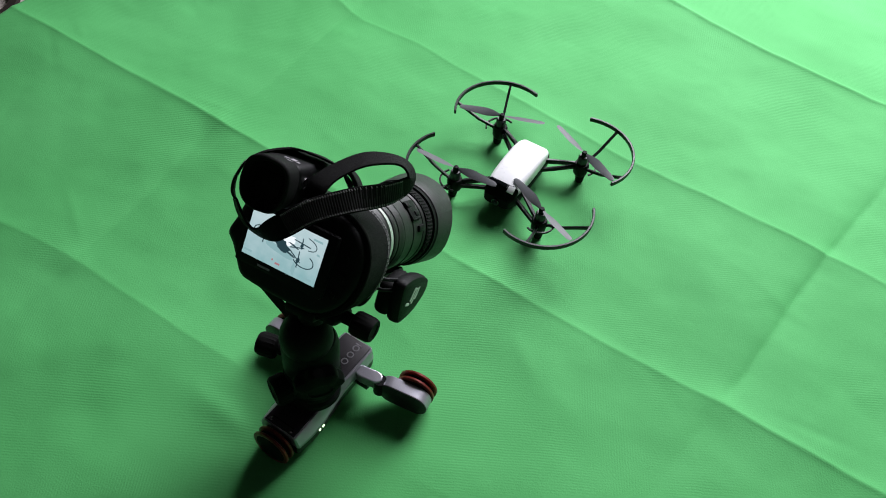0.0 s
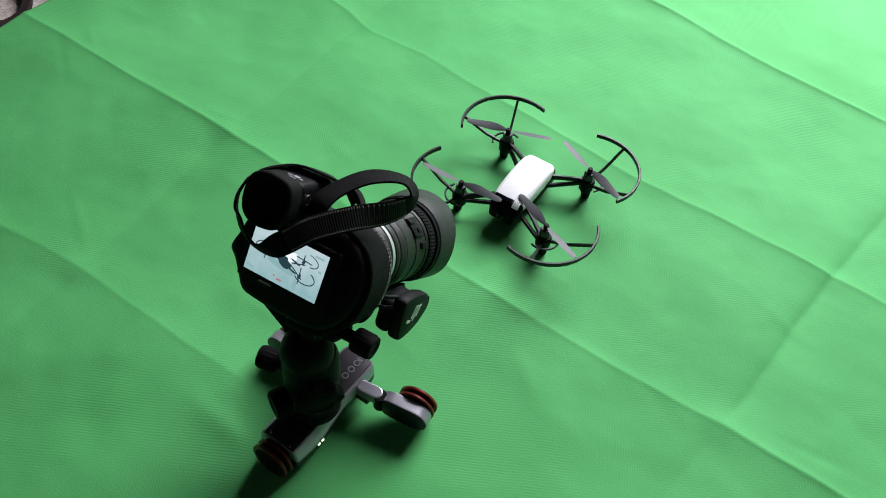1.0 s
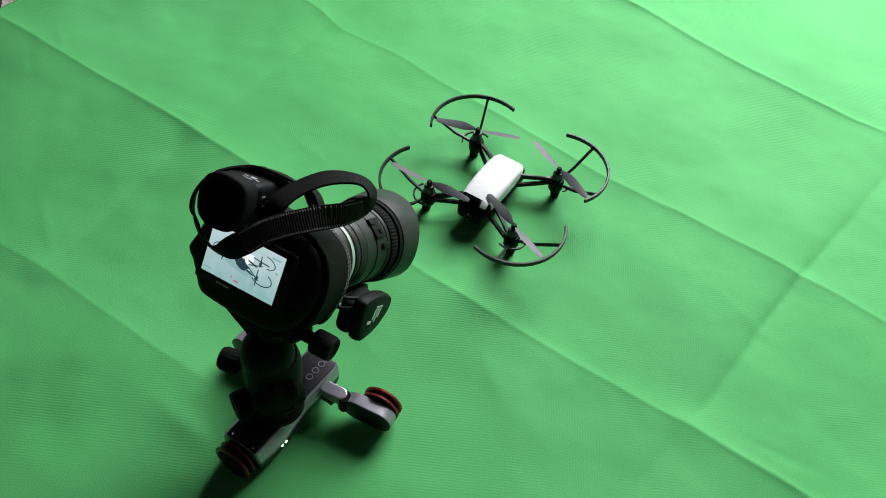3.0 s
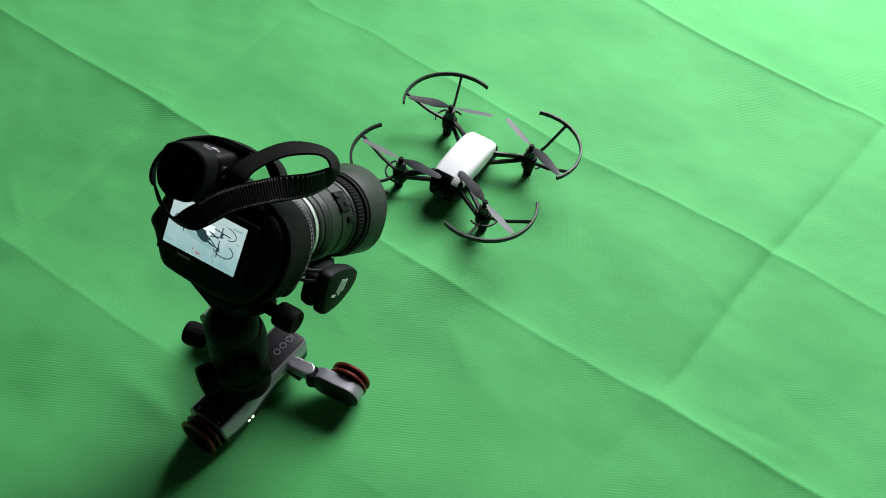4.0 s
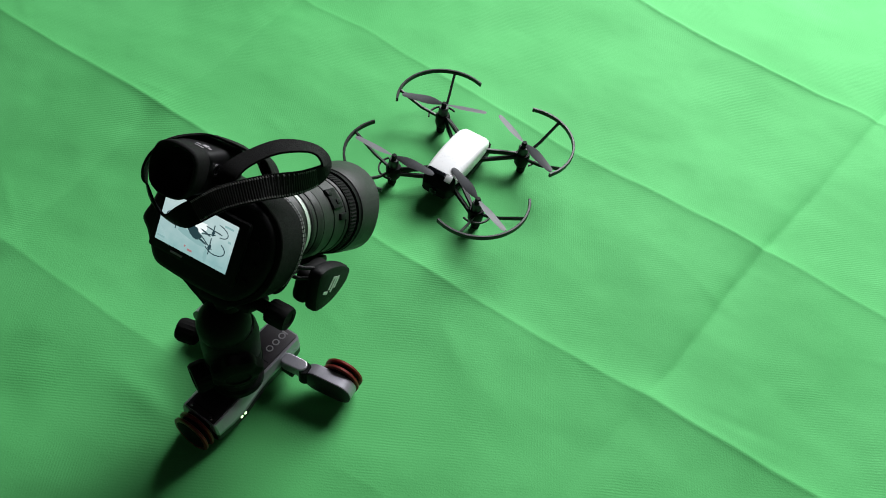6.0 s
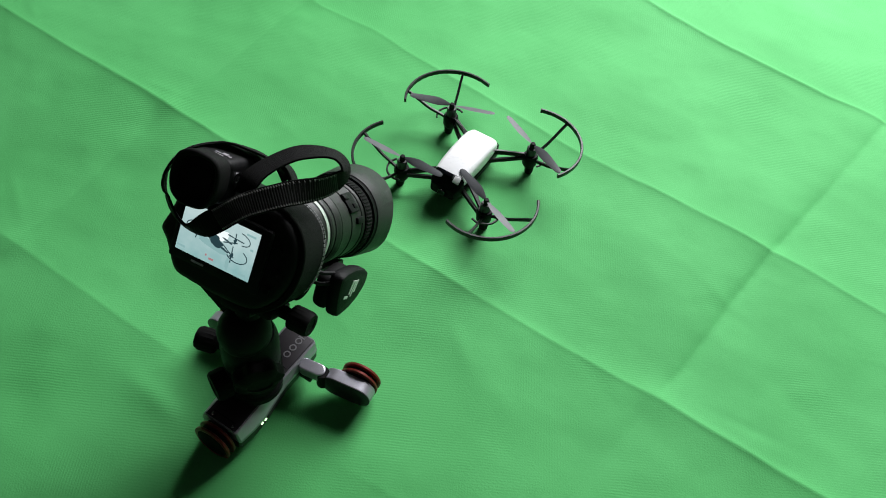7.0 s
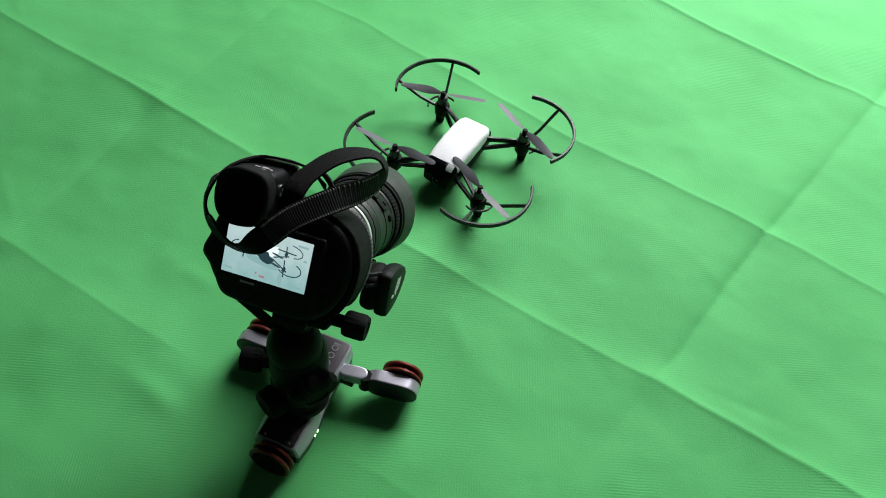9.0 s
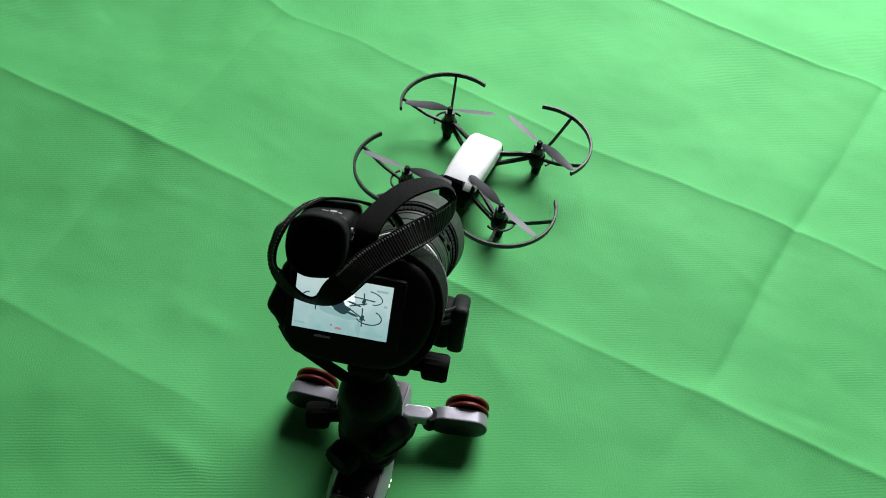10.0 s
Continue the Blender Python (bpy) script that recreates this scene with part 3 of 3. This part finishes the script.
def build_head():
    head = thing("ball_head", DOLLY, "black metal tripod ball head bolted on the dolly deck", "ball head")
    seat = pose(0, -0.006, 0)
    part("base", moved(lathe([(0, 0.0276), (0.0170, 0.0276), (0.0182, 0.0286), (0.0182, 0.033), (0.0165, 0.035), (0.0165, 0.040), (0.0178, 0.0425), (0.0184, 0.044), (0.0184, 0.058), (0.0175, 0.060), (0, 0.060)], 48), seat), BLACK, head)
    part("panning_ring", moved(lathe([(0.0184, 0.047), (0.0190, 0.0475), (0.0190, 0.0525), (0.0184, 0.053)], 48), seat), RUBBER, head)
    part("cup", moved(lathe([(0, 0.059), (0.0172, 0.059), (0.0186, 0.063), (0.0188, 0.080), (0.0180, 0.086), (0.0165, 0.090), (0.0155, 0.0905), (0.0150, 0.089), (0, 0.089)], 40), seat), BLACK, head)
    part("ball", moved(lathe([(0.0170 * math.sin(a), -0.0170 * math.cos(a)) for a in np.linspace(0, math.pi, 20)], 36), pose(0, -0.0085, 0.0950)), BLACK, head, "satin black ball")
    part("neck", sweep([(0, -0.006, 0.104), (0.002, 0.004, 0.126)], round_section(0.0080, 16)), BLACK, head)
    plate = part("clamp_plate", moved(box(0.022, 0.030, 0.009, 0.0030), ON_HEAD @ pose(0.014, 0.024, -0.0385)), BLACK, head)
    part("clamp_jaw", moved(box(0.014, 0.024, 0.008, 0.003), ON_HEAD @ pose(0.029, 0.027, -0.0375)), BLACK, plate)
    part("locking_knob", moved(knob(0.0080, 0.0215), ON_HEAD @ pose(0.035, 0.027, -0.0365)), RUBBER, head, "ribbed black knob")
    part("locking_knob", moved(knob(0.0105, 0.017), pose(-0.0050, -0.0165, 0.0460, 0, 0, 246)), RUBBER, head, "ribbed black knob")
    part("locking_knob", moved(knob(0.0080, 0.0200), pose(-0.0165, -0.0105, 0.0650, 0, 0, 196)), RUBBER, head, "ribbed black knob")
    lobes = lathe([(0, 0), (0.010, 0), (0.0120, 0.003), (0.0160, 0.0045), (0.0172, 0.0075), (0.0165, 0.0120), (0.0130, 0.0145), (0.0085, 0.0150), (0.0080, 0.0140), (0, 0.0140)], 72, "X")
    for v in lobes.verts:
        rad = math.hypot(v.co.y, v.co.z)
        if rad > 0.012:
            f = 0.93 + 0.07 * math.cos(7 * math.atan2(v.co.z, v.co.y))
            v.co.y, v.co.z = v.co.y * f, v.co.z * f
    part("locking_knob", moved(lobes, pose(0.0090, -0.0130, 0.0690, 0, 8, -38)), RUBBER, head, "large lobed black knob")
    return head


# ---- the still camera on top ----
def profile_prism(outline, y0, y1, bevel):
    """A body over an outline in x and z, from depth y0 to y1."""
    return moved(prism([(x, -z) for x, z in outline], y0, y1, bevel), pose(0, 0, 0, -90, 0, 0))


def build_still_camera():
    c = thing("photo_camera", CAMERA, "black camera with big hooded lens, viewfinder and lit screen", "camera")
    ctrl = [(-0.0420, -0.0095, 0), (-0.0368, -0.0160, 0), (-0.0325, -0.0225, 0), (-0.0262, -0.0312, 0), (-0.016, -0.0335, 0), (0.006, -0.0345, 0), (0.026, -0.0330, 0), (0.0385, -0.0235, 0), (0.0450, -0.008, 0), (0.0450, 0.009, 0), (0.0390, 0.0215, 0), (0.027, 0.0280, 0), (0.008, 0.0292, 0), (-0.018, 0.0285, 0), (-0.034, 0.0170, 0), (-0.0392, 0.0010, 0)]
    outline = [(p.x, p.y) for p in spline(ctrl, 4, True)]
    body = part("body", profile_prism(outline, 0.0, 0.036, 0.004), BLACK, c, "matt black camera body", 50)
    part("grip", moved(lathe([(0.010 * math.sin(a), -0.026 * math.cos(a)) for a in np.linspace(0, math.pi, 18)], 24), pose(0.0365, 0.030, -0.002, 0, -8, 0)), RUBBER, body)
    # padded hand strap round the grip side, with a stitched edge
    path = [(0.018, 0.0305), (0.031, 0.0278), (0.0412, 0.0210), (0.0470, 0.008), (0.0468, -0.009), (0.0405, -0.0240), (0.027, -0.0350)]
    pts = spline([(x, 0.017, z) for x, z in path], 6)
    ups = [(p.x - 0.005, 0, p.z) for p in pts]
    hand = part("grip_strap", sweep(pts, oblong(0.027, 0.0035), ups), WEB, c, "padded black strap round the grip")
    seams = []
    for y in (0.0295, 0.0275):
        for a, b in zip(pts[1:], pts[2:]):
            for f in (0.0, 0.5):
                d = Vector((a.x - 0.005, 0, a.z)).normalized() * 0.0019
                q = Vector((a.x, y, a.z)).lerp(Vector((b.x, y, b.z)), f) + d
                seams.append(sweep([q, q.lerp(Vector((b.x, y, b.z)) + d, 0.45)], oblong(0.0007, 0.0004), [d, d]))
    tagged(part("stitching", joined(*seams), STITCH, hand, "grey stitching"), kind="stuff")
    part("screen_frame", moved(box(0.0600, 0.0045, 0.0400, 0.0018), pose(-0.0005, -0.0018, -0.0016, 1.8, 0, 0)), BLACK, c, "black screen surround")
    scr = part("screen", moved(box(0.0496, 0.0008, 0.0298, 0.0002), pose(0, -0.0041, 0)), SCREEN, c, "lit screen showing the drone")
    scr.matrix_basis = pose(-0.0016, 0, -0.0004, 1.8, 0, 0)

    def flat(name, outline, mat, lift=0.0):
        bm = prism([(x, -z) for x, z in outline], 0, 0.00008)
        return part(name, moved(bm, pose(0, -0.00466 - lift, 0, -90, 0, 0)), mat, scr)

    def blob(cx, cz, rx, rz, rot=0, n=18, rough=0.0, seed=1):
        rnd = random.Random(seed)
        out = []
        for k in range(n):
            a = 2 * math.pi * k / n
            f = 1 + rough * (rnd.random() - 0.5)
            x, z = rx * f * math.cos(a), rz * f * math.sin(a)
            cr, sr = math.cos(radians(rot)), math.sin(radians(rot))
            out.append((cx + x * cr - z * sr, cz + x * sr + z * cr))
        return out

    def arc(name, cx, cz, rx, rz, a0, a1, w, rot=0):
        cr, sr = math.cos(radians(rot)), math.sin(radians(rot))
        pts = []
        for a in np.linspace(radians(a0), radians(a1), 22):
            x, z = rx * math.cos(a), rz * math.sin(a)
            pts.append((cx + x * cr - z * sr, -0.0047, cz + x * sr + z * cr))
        return part(name, sweep(pts, [(-w, -0.00004), (w, -0.00004), (w, 0.00004), (-w, 0.00004)], [(0, -1, 0)] * len(pts)), SCREEN_DARK, scr)

    # the picture on the screen: the drone from the front, seen from low down
    flat("picture_shadow", blob(-0.002, -0.0035, 0.010, 0.0022, -6, rough=0.3, seed=4), SCREEN_MID)
    flat("picture_shadow", blob(0.0095, -0.0105, 0.0012, 0.0038, 8, rough=0.3, seed=5), SCREEN_MID)
    flat("picture_shell", [(-0.004, 0.0020), (0.0015, 0.0075), (0.0058, 0.0078), (0.0062, 0.0045), (0.003, 0.0012)], SCREEN_PALE)
    flat("picture_body", blob(-0.001, 0.0, 0.0046, 0.0030, -12, rough=0.45, seed=2), SCREEN_DARK, 0.0001)
    for mx, mz, rx, rz in ((0.0108, -0.0040, 0.0011, 0.0018), (0.0108, 0.0052, 0.0010, 0.0015), (-0.0135, 0.0010, 0.0010, 0.0016), (-0.0075, 0.0022, 0.0034, 0.0005), (0.0050, -0.0026, 0.0042, 0.0006), (0.0060, 0.0030, 0.0040, 0.0005)):
        flat("picture_motor", blob(mx, mz, rx, rz, -14, 12, 0.3, 3), SCREEN_DARK, 0.00015)
    for x0, z0, x1, z1 in ((0.004, 0, 0.0125, -0.0050), (0.004, 0.0015, 0.0125, 0.0042), (-0.004, 0.0005, -0.013, 0.001), (0.0105, 0.0015, 0.0110, -0.0085), (0.0105, 0.0095, 0.0110, 0.0030), (0.0055, 0.0068, 0.0165, 0.0060), (-0.0135, 0.003, -0.0135, -0.0035)):
        dx, dz = x1 - x0, z1 - z0
        n = math.hypot(dx, dz)
        ox, oz = -dz / n * 0.00032, dx / n * 0.00032
        flat("picture_arm", [(x0 + ox, z0 + oz), (x1 + ox, z1 + oz), (x1 - ox, z1 - oz), (x0 - ox, z0 - oz)], SCREEN_DARK, 0.0002)
    arc("picture_guard", 0.0140, -0.0030, 0.0068, 0.0040, -150, 62, 0.00030, -4)
    arc("picture_guard", 0.0135, 0.0075, 0.0066, 0.0034, -70, 95, 0.00026, -8)
    arc("picture_guard", -0.0155, 0.0025, 0.0055, 0.0032, 110, 285, 0.00030, 0)
    for cx, cz, w in ((-0.021, -0.0118, 0.0052), (-0.0045, -0.0105, 0.0010), (-0.0008, -0.0118, 0.0032), (0.020, -0.0122, 0.0048), (0.0195, 0.0118, 0.006), (0.0220, 0.004, 0.002)):
        red = -0.005 < cx < 0.004
        flat("picture_caption_bar", [(cx - w / 2, cz - 0.0006), (cx + w / 2, cz - 0.0006), (cx + w / 2, cz + 0.0006), (cx - w / 2, cz + 0.0006)], SCREEN_RED if red else SCREEN_MID, 0.0001)
    part("frame_mark", moved(box(0.0085, 0.0004, 0.0012, 0.0001), pose(-0.010, -0.0042, -0.0182)), GREYMARK, c)
    # viewfinder
    evf = part("viewfinder", moved(box(0.0262, 0.043, 0.0262, 0.0045, 4), pose(-0.0152, 0.0085, 0.0345)), BLACK, c, "viewfinder hump")
    rim = [(p.x, p.y) for p in spline([(-0.0300, 0.0335, 0), (-0.0284, 0.0445, 0), (-0.0220, 0.0492, 0), (-0.0140, 0.0500, 0), (-0.0055, 0.0485, 0), (-0.0014, 0.0430, 0), (-0.0006, 0.0310, 0), (-0.0045, 0.0214, 0), (-0.0125, 0.0188, 0), (-0.0205, 0.0190, 0), (-0.0272, 0.0236, 0)], 5, True)]
    mid = (-0.0152, 0.0345)
    cup_bm = bmesh.new()
    rings = []
    for k, y in ((0.93, -0.0110), (0.97, -0.0160), (1.0, -0.0225), (0.99, -0.0245), (0.93, -0.0250), (0.82, -0.0235), (0.72, -0.0180)):
        rings.append([cup_bm.verts.new((mid[0] + (x - mid[0]) * k, y, mid[1] + (z - mid[1]) * k)) for x, z in rim])
    for a, b in zip(rings, rings[1:]):
        for i in range(len(a)):
            cup_bm.faces.new((a[i], a[(i + 1) % len(a)], b[(i + 1) % len(a)], b[i]))
    cup_bm.faces.new(rings[0][::-1])
    cup_bm.faces.new(rings[-1])
    cup = part("eyecup", cup_bm, RUBBER, evf, "soft rubber eyecup", 60)
    part("eyepiece", moved(box(0.0150, 0.0010, 0.0110, 0.0003), pose(-0.0150, -0.0183, 0.0345)), RUBBER, cup)
    for mx, my, w, l in ((-0.0165, -0.004, 0.0030, 0.0014), (-0.0125, -0.003, 0.0034, 0.0034), (-0.0088, -0.0045, 0.0018, 0.0018), (-0.0140, -0.0075, 0.0060, 0.0009)):
        part("hump_mark", moved(box(w, l, 0.0003), pose(mx, my, 0.0477)), GREYMARK, evf)
    part("strap_lug", moved(lathe([(0.0026, -0.0006), (0.0036, -0.0006), (0.0036, 0.0006), (0.0026, 0.0006), (0.0026, -0.0006)], 20, "X"), pose(-0.0016, -0.004, 0.0380)), CHROME, evf)
    part("hump_seam", moved(box(0.0266, 0.0006, 0.0266, 0.0046, 4), pose(-0.0152, 0.0170, 0.0345)), RUBBER, evf)
    for bx, bz in ((0.035, 0.008), (0.036, -0.004), (0.034, -0.016)):
        part("button", moved(lathe([(0, 0), (0.0022, 0), (0.0022, 0.0010), (0, 0.0012)], 16, "Y"), pose(bx, -0.0010, bz) @ pose(0, 0, 0, 180, 0, 0)), RUBBER, body)
    # lens: turned barrel, rings, switch panel, scalloped hood
    ax, az = 0.0195, 0.0063
    axis = pose(ax, 0, az) @ Matrix.Diagonal((0.872, 1, 0.872, 1))
    lens = part("lens_barrel", moved(lathe([(0, 0.034), (0.0265, 0.034), (0.0278, 0.036), (0.0278, 0.0485), (0.0284, 0.0492), (0.0284, 0.0500), (0.0278, 0.0505), (0.0278, 0.056), (0.0288, 0.058), (0.0294, 0.062), (0.0294, 0.092), (0.0303, 0.094), (0, 0.094)], 64, "Y"), axis), LENSG, c, "dark grey lens barrel")
    part("silver_band", moved(lathe([(0.0275, 0.0405), (0.0286, 0.0408), (0.0286, 0.0440), (0.0275, 0.0443)], 64, "Y"), axis), SILVER, lens, "thin silver band")
    ribs = []
    for k in range(72):
        ribs.append(moved(box(0.0013, 0.0080, 0.0010, 0.0003, 1), axis @ pose(0, 0, 0, 0, 360 * k / 72, 0) @ pose(0, 0.0995, 0.0313)))
    part("grip_ring", joined(moved(lathe([(0.0285, 0.0945), (0.0312, 0.0947), (0.0312, 0.1045), (0.0285, 0.1047)], 64, "Y"), axis), *ribs), RUBBER, lens, "ribbed rubber focus ring")
    for y, r in ((0.0465, 0.0279), (0.0535, 0.0279), (0.0605, 0.0290), (0.0740, 0.0295), (0.0905, 0.0295)):
        part("groove", moved(lathe([(r - 0.001, y), (r + 0.0003, y + 0.0002), (r + 0.0003, y + 0.0012), (r - 0.001, y + 0.0014)], 64, "Y"), axis), RUBBER, lens)
    part("front_ring", moved(lathe([(0.0285, 0.1048), (0.0328, 0.1052), (0.0328, 0.1088), (0.0310, 0.1100), (0.0240, 0.1090), (0, 0.1060)], 64, "Y"), axis), BLACK, lens)
    part("front_glass", moved(lathe([(0.0240, 0.1085), (0.0180, 0.1120), (0.0090, 0.1138), (0, 0.1143)], 48, "Y"), axis), GLASS, lens)
    for ang, y, w, l, h in ((52, 0.080, 0.016, 0.013, 0.0026), (60, 0.076, 0.004, 0.006, 0.005), (46, 0.082, 0.004, 0.005, 0.005), (24, 0.086, 0.005, 0.009, 0.0035)):
        part("switch", moved(box(w, l, h, 0.0009), axis @ pose(0, 0, 0, 0, 90 - ang, 0) @ pose(0, y, 0.0296)), BLACK, lens)
    hood = bmesh.new()
    rows = []
    seg = 96
    for k in range(seg):
        a = 2 * math.pi * k / seg
        front = 0.1345 - 0.0036 * math.cos(2 * a - radians(10)) - 0.0012 * math.cos(4 * a - radians(20))
        ca, sa = math.cos(a), math.sin(a)
        rows.append([hood.verts.new((ax + r * ca, y, az + r * sa)) for r, y in ((0.0276, 0.1085), (0.0294, 0.1095), (0.0300, 0.113), (0.0318, front - 0.0006), (0.0314, front), (0.0308, front - 0.0006), (0.0284, 0.113))])
    for k in range(seg):
        a, b = rows[k], rows[(k + 1) % seg]
        for i in range(7):
            hood.faces.new((a[i], b[i], b[(i + 1) % 7], a[(i + 1) % 7]))
    part("lens_hood", hood, HOOD, lens, "grey scalloped lens hood")
    part("lens_foot", moved(box(0.024, 0.052, 0.005, 0.0015), pose(0.028, 0.070, -0.0215, 0, -20, 0)), HOOD, lens)
    # mirror-like pad on the side
    pad = part("side_pad", moved(prism([(p.x, p.y) for p in spline([(0.040, -0.004, 0), (0.060, -0.003, 0), (0.079, -0.008, 0), (0.0835, -0.014, 0), (0.081, -0.022, 0), (0.070, -0.031, 0), (0.053, -0.0345, 0), (0.047, -0.030, 0), (0.040, -0.014, 0)], 5, True)], 0, 0.0095, 0.0030), Matrix(((0, 0, 1, 0.0525), (1, 0, 0, 0.001), (0, 1, 0, -0.0015), (0, 0, 0, 1)))), BLACK, c, "rounded black pad on two thin rods")
    for y, z, w, h in ((0.0570, -0.0150, 0.0022, 0.0085), (0.0605, -0.0165, 0.0022, 0.0100), (0.0642, -0.0150, 0.0022, 0.0085), (0.0525, -0.0205, 0.0060, 0.0020), (0.0610, -0.0115, 0.0085, 0.0018)):
        part("print_bar", moved(box(0.0003, w, h), pose(0.0621, y + 0.001, z - 0.0015, -12, 0, 0)), MARK, pad)
    part("pad_back", moved(box(0.0120, 0.026, 0.024, 0.005, 3), pose(0.0490, 0.057, -0.0200, 12, 0, 0)), RUBBER, pad)
    for z in (-0.006, -0.013):
        part("rod", sweep([(0.040, 0.026, z + 0.002), (0.050, 0.034, z), (0.054, 0.042, z)], round_section(0.0013, 8)), BLACK, pad)
    # neck strap, a webbing band that loops over the top and hangs over the screen
    run = [((0.0150, 0.0230, 0.0400), (0.5, 0.2, 0.8)), ((0.0052, 0.0205, 0.0478), (0.2, 0.3, 0.93)), ((-0.0070, 0.0150, 0.0508), (0, 0.2, 0.97)), ((-0.0235, 0.0080, 0.0492), (-0.4, 0.1, 0.9)), ((-0.0335, -0.0120, 0.0405), (-0.85, -0.40, 0.35)), ((-0.0375, -0.0150, 0.0280), (-0.92, -0.40, 0.0)), ((-0.0368, -0.0115, 0.0165), (-0.78, -0.60, -0.2)), ((-0.0275, -0.0120, 0.0068), (-0.4, -0.65, -0.65)), ((-0.0125, -0.0150, 0.0040), (0.0, -0.5, -0.85)),
           ((-0.0022, -0.0130, 0.0132), (0.15, -0.95, -0.05)), ((0.0090, -0.0080, 0.0262), (0.30, -0.85, 0.40)), ((0.0255, 0.0020, 0.0388), (0.42, -0.82, 0.36)), ((0.0392, 0.0195, 0.0470), (0.72, -0.55, -0.05)), ((0.0450, 0.0310, 0.0565), (0.95, 0.05, 0.05)), ((0.0370, 0.0270, 0.0650), (0.5, 0.15, 0.85)), ((0.0205, 0.0180, 0.0605), (-0.2, -0.45, 0.85)), ((0.0090, 0.0075, 0.0490), (-0.35, -0.65, 0.65)), ((0.0045, 0.0000, 0.0390), (-0.2, -0.8, 0.5)), ((0.0045, -0.0005, 0.0300), (-0.1, -0.95, 0.3))]
    pts = spline([p for p, _ in run], 8)
    ups = spline([u for _, u in run], 8)
    strap = part("neck_strap", sweep(pts, oblong(0.0142, 0.0014), ups), WEB, c, "ribbed black webbing strap looped over the camera")
    seams, ribs = [], []
    for i in range(len(pts) - 1):
        t = (pts[i + 1] - pts[i]).normalized()
        u = ups[i].normalized()
        side = t.cross(u).normalized()
        u = side.cross(t)
        steps = max(1, round((pts[i + 1] - pts[i]).length / 0.0013)) if 24 < i < 50 or 72 < i < 100 else 0
        for j in range(steps):
            m = pts[i].lerp(pts[i + 1], j / steps) + u * 0.0007
            if 72 < i < 100:
                ribs.append(sweep([m - side * 0.0054, m + side * 0.0054], oblong(0.0007, 0.0005), [u, u]))
            for sgn in (-1, 1):
                q = m + side * (0.0057 * sgn)
                seams.append(sweep([q - side * 0.0006, q + side * 0.0006 + t * 0.0004], oblong(0.0006, 0.0005), [u, u]))
    tagged(part("ribbing", joined(*ribs), RIBBING, strap), kind="stuff")
    tagged(part("stitching", joined(*seams), STITCH, strap, "grey stitched edges"), kind="stuff")
    tail = spline([(-0.034, 0.014, -0.024), (-0.029, 0.020, -0.034), (-0.016, 0.0265, -0.044), (-0.003, 0.0285, -0.051), (0.006, 0.0290, -0.056)], 6)
    part("strap_tail", sweep(tail, oblong(0.0075, 0.0014), [(-0.4, -0.9, -0.1)] * len(tail)), WEB, c)
    # folded strap end that hangs down behind the viewfinder
    back = spline([(0.004, 0.026, 0.0490), (0.0125, 0.0270, 0.0455), (0.0185, 0.0270, 0.0390), (0.0215, 0.0255, 0.0310)], 6)
    part("strap_end", sweep(back, oblong(0.0200, 0.0026), [(0.5, 0.3, 0.8)] * len(back)), WEB, c)
    return c


def build_floor_ring():
    ring = [(0.036 * math.cos(a) * (1 + 0.05 * math.sin(2 * a)), 0.034 * math.sin(a), 0.0016 * math.sin(3 * a) + 0.003) for a in np.linspace(0, 2 * math.pi, 48, endpoint=False)]
    ob = part("rubber_ring", sweep(ring, oblong(0.010, 0.006), closed=True), BROWN, None)
    ob.matrix_world = pose(-0.432, 0.765, -0.006)
    tagged(ob, "dark brown rubber ring lying on the stone floor", "ring")


PIVOT = Vector((-0.02098, 0.26946, 0))
RIDE = [(0.0, 0, 0, 0), (5.7, 0, 0, 0), (6.2, 0.0010, -0.0003, 0.25), (6.6, 0.0039, -0.0012, 0.97), (7.0, 0.0087, -0.0026, 2.17), (7.5, 0.0173, -0.0058, 3.89), (8.0, 0.0273, -0.0091, 6.23),
        (8.5, 0.0387, -0.0106, 8.52), (9.0, 0.0485, -0.0126, 10.55), (9.5, 0.0590, -0.0136, 12.64), (10.0, 0.0674, -0.0122, 13.43)]


def ride(x, y, a):
    return Matrix.Translation(PIVOT + Vector((x, y, 0))) @ pose(0, 0, 0, 0, 0, a) @ Matrix.Translation(-PIVOT)


build_room()
build_floor_ring()
for t, x, y, a in RIDE[3:] + RIDE[:1]:
    for wx, wy in ((0.0, -0.0492), (0.0530, 0.0426), (-0.0505, 0.0323)):
        p = ride(x, y, a) @ DOLLY @ Vector((wx, wy, 0))
        SPOTS.append((p.x, p.y, 0.030))
for wx, wy in ((0.041, 0.039), (-0.041, 0.039), (0.041, -0.039), (-0.041, -0.039)):
    p = pose(0.0980, 0.5384, 0.0, 0, 0, 180 - 31.7) @ Vector((wx, wy, 0))
    SPOTS.append((p.x, p.y, 0.018))
build_cloth()
drone = build_drone()
dolly, wheels = build_dolly()
head = build_head()
photo = build_still_camera()


# ---- what moves: the dolly rolls to the side on an arc and carries the head and the camera ----
def motions():
    for ob in (dolly, head, photo):
        rest = DOLLY if ob in (dolly, head) else CAMERA
        walk(ob, [(t, ride(x, y, a) @ rest) for t, x, y, a in RIDE])
    for w in wheels:
        rest = w.matrix_basis.copy()
        walk(w, [(t, rest @ pose(0, 0, 0, 0, 0, -math.degrees(math.hypot(x, y) / 0.0145))) for t, x, y, a in RIDE])


motions()
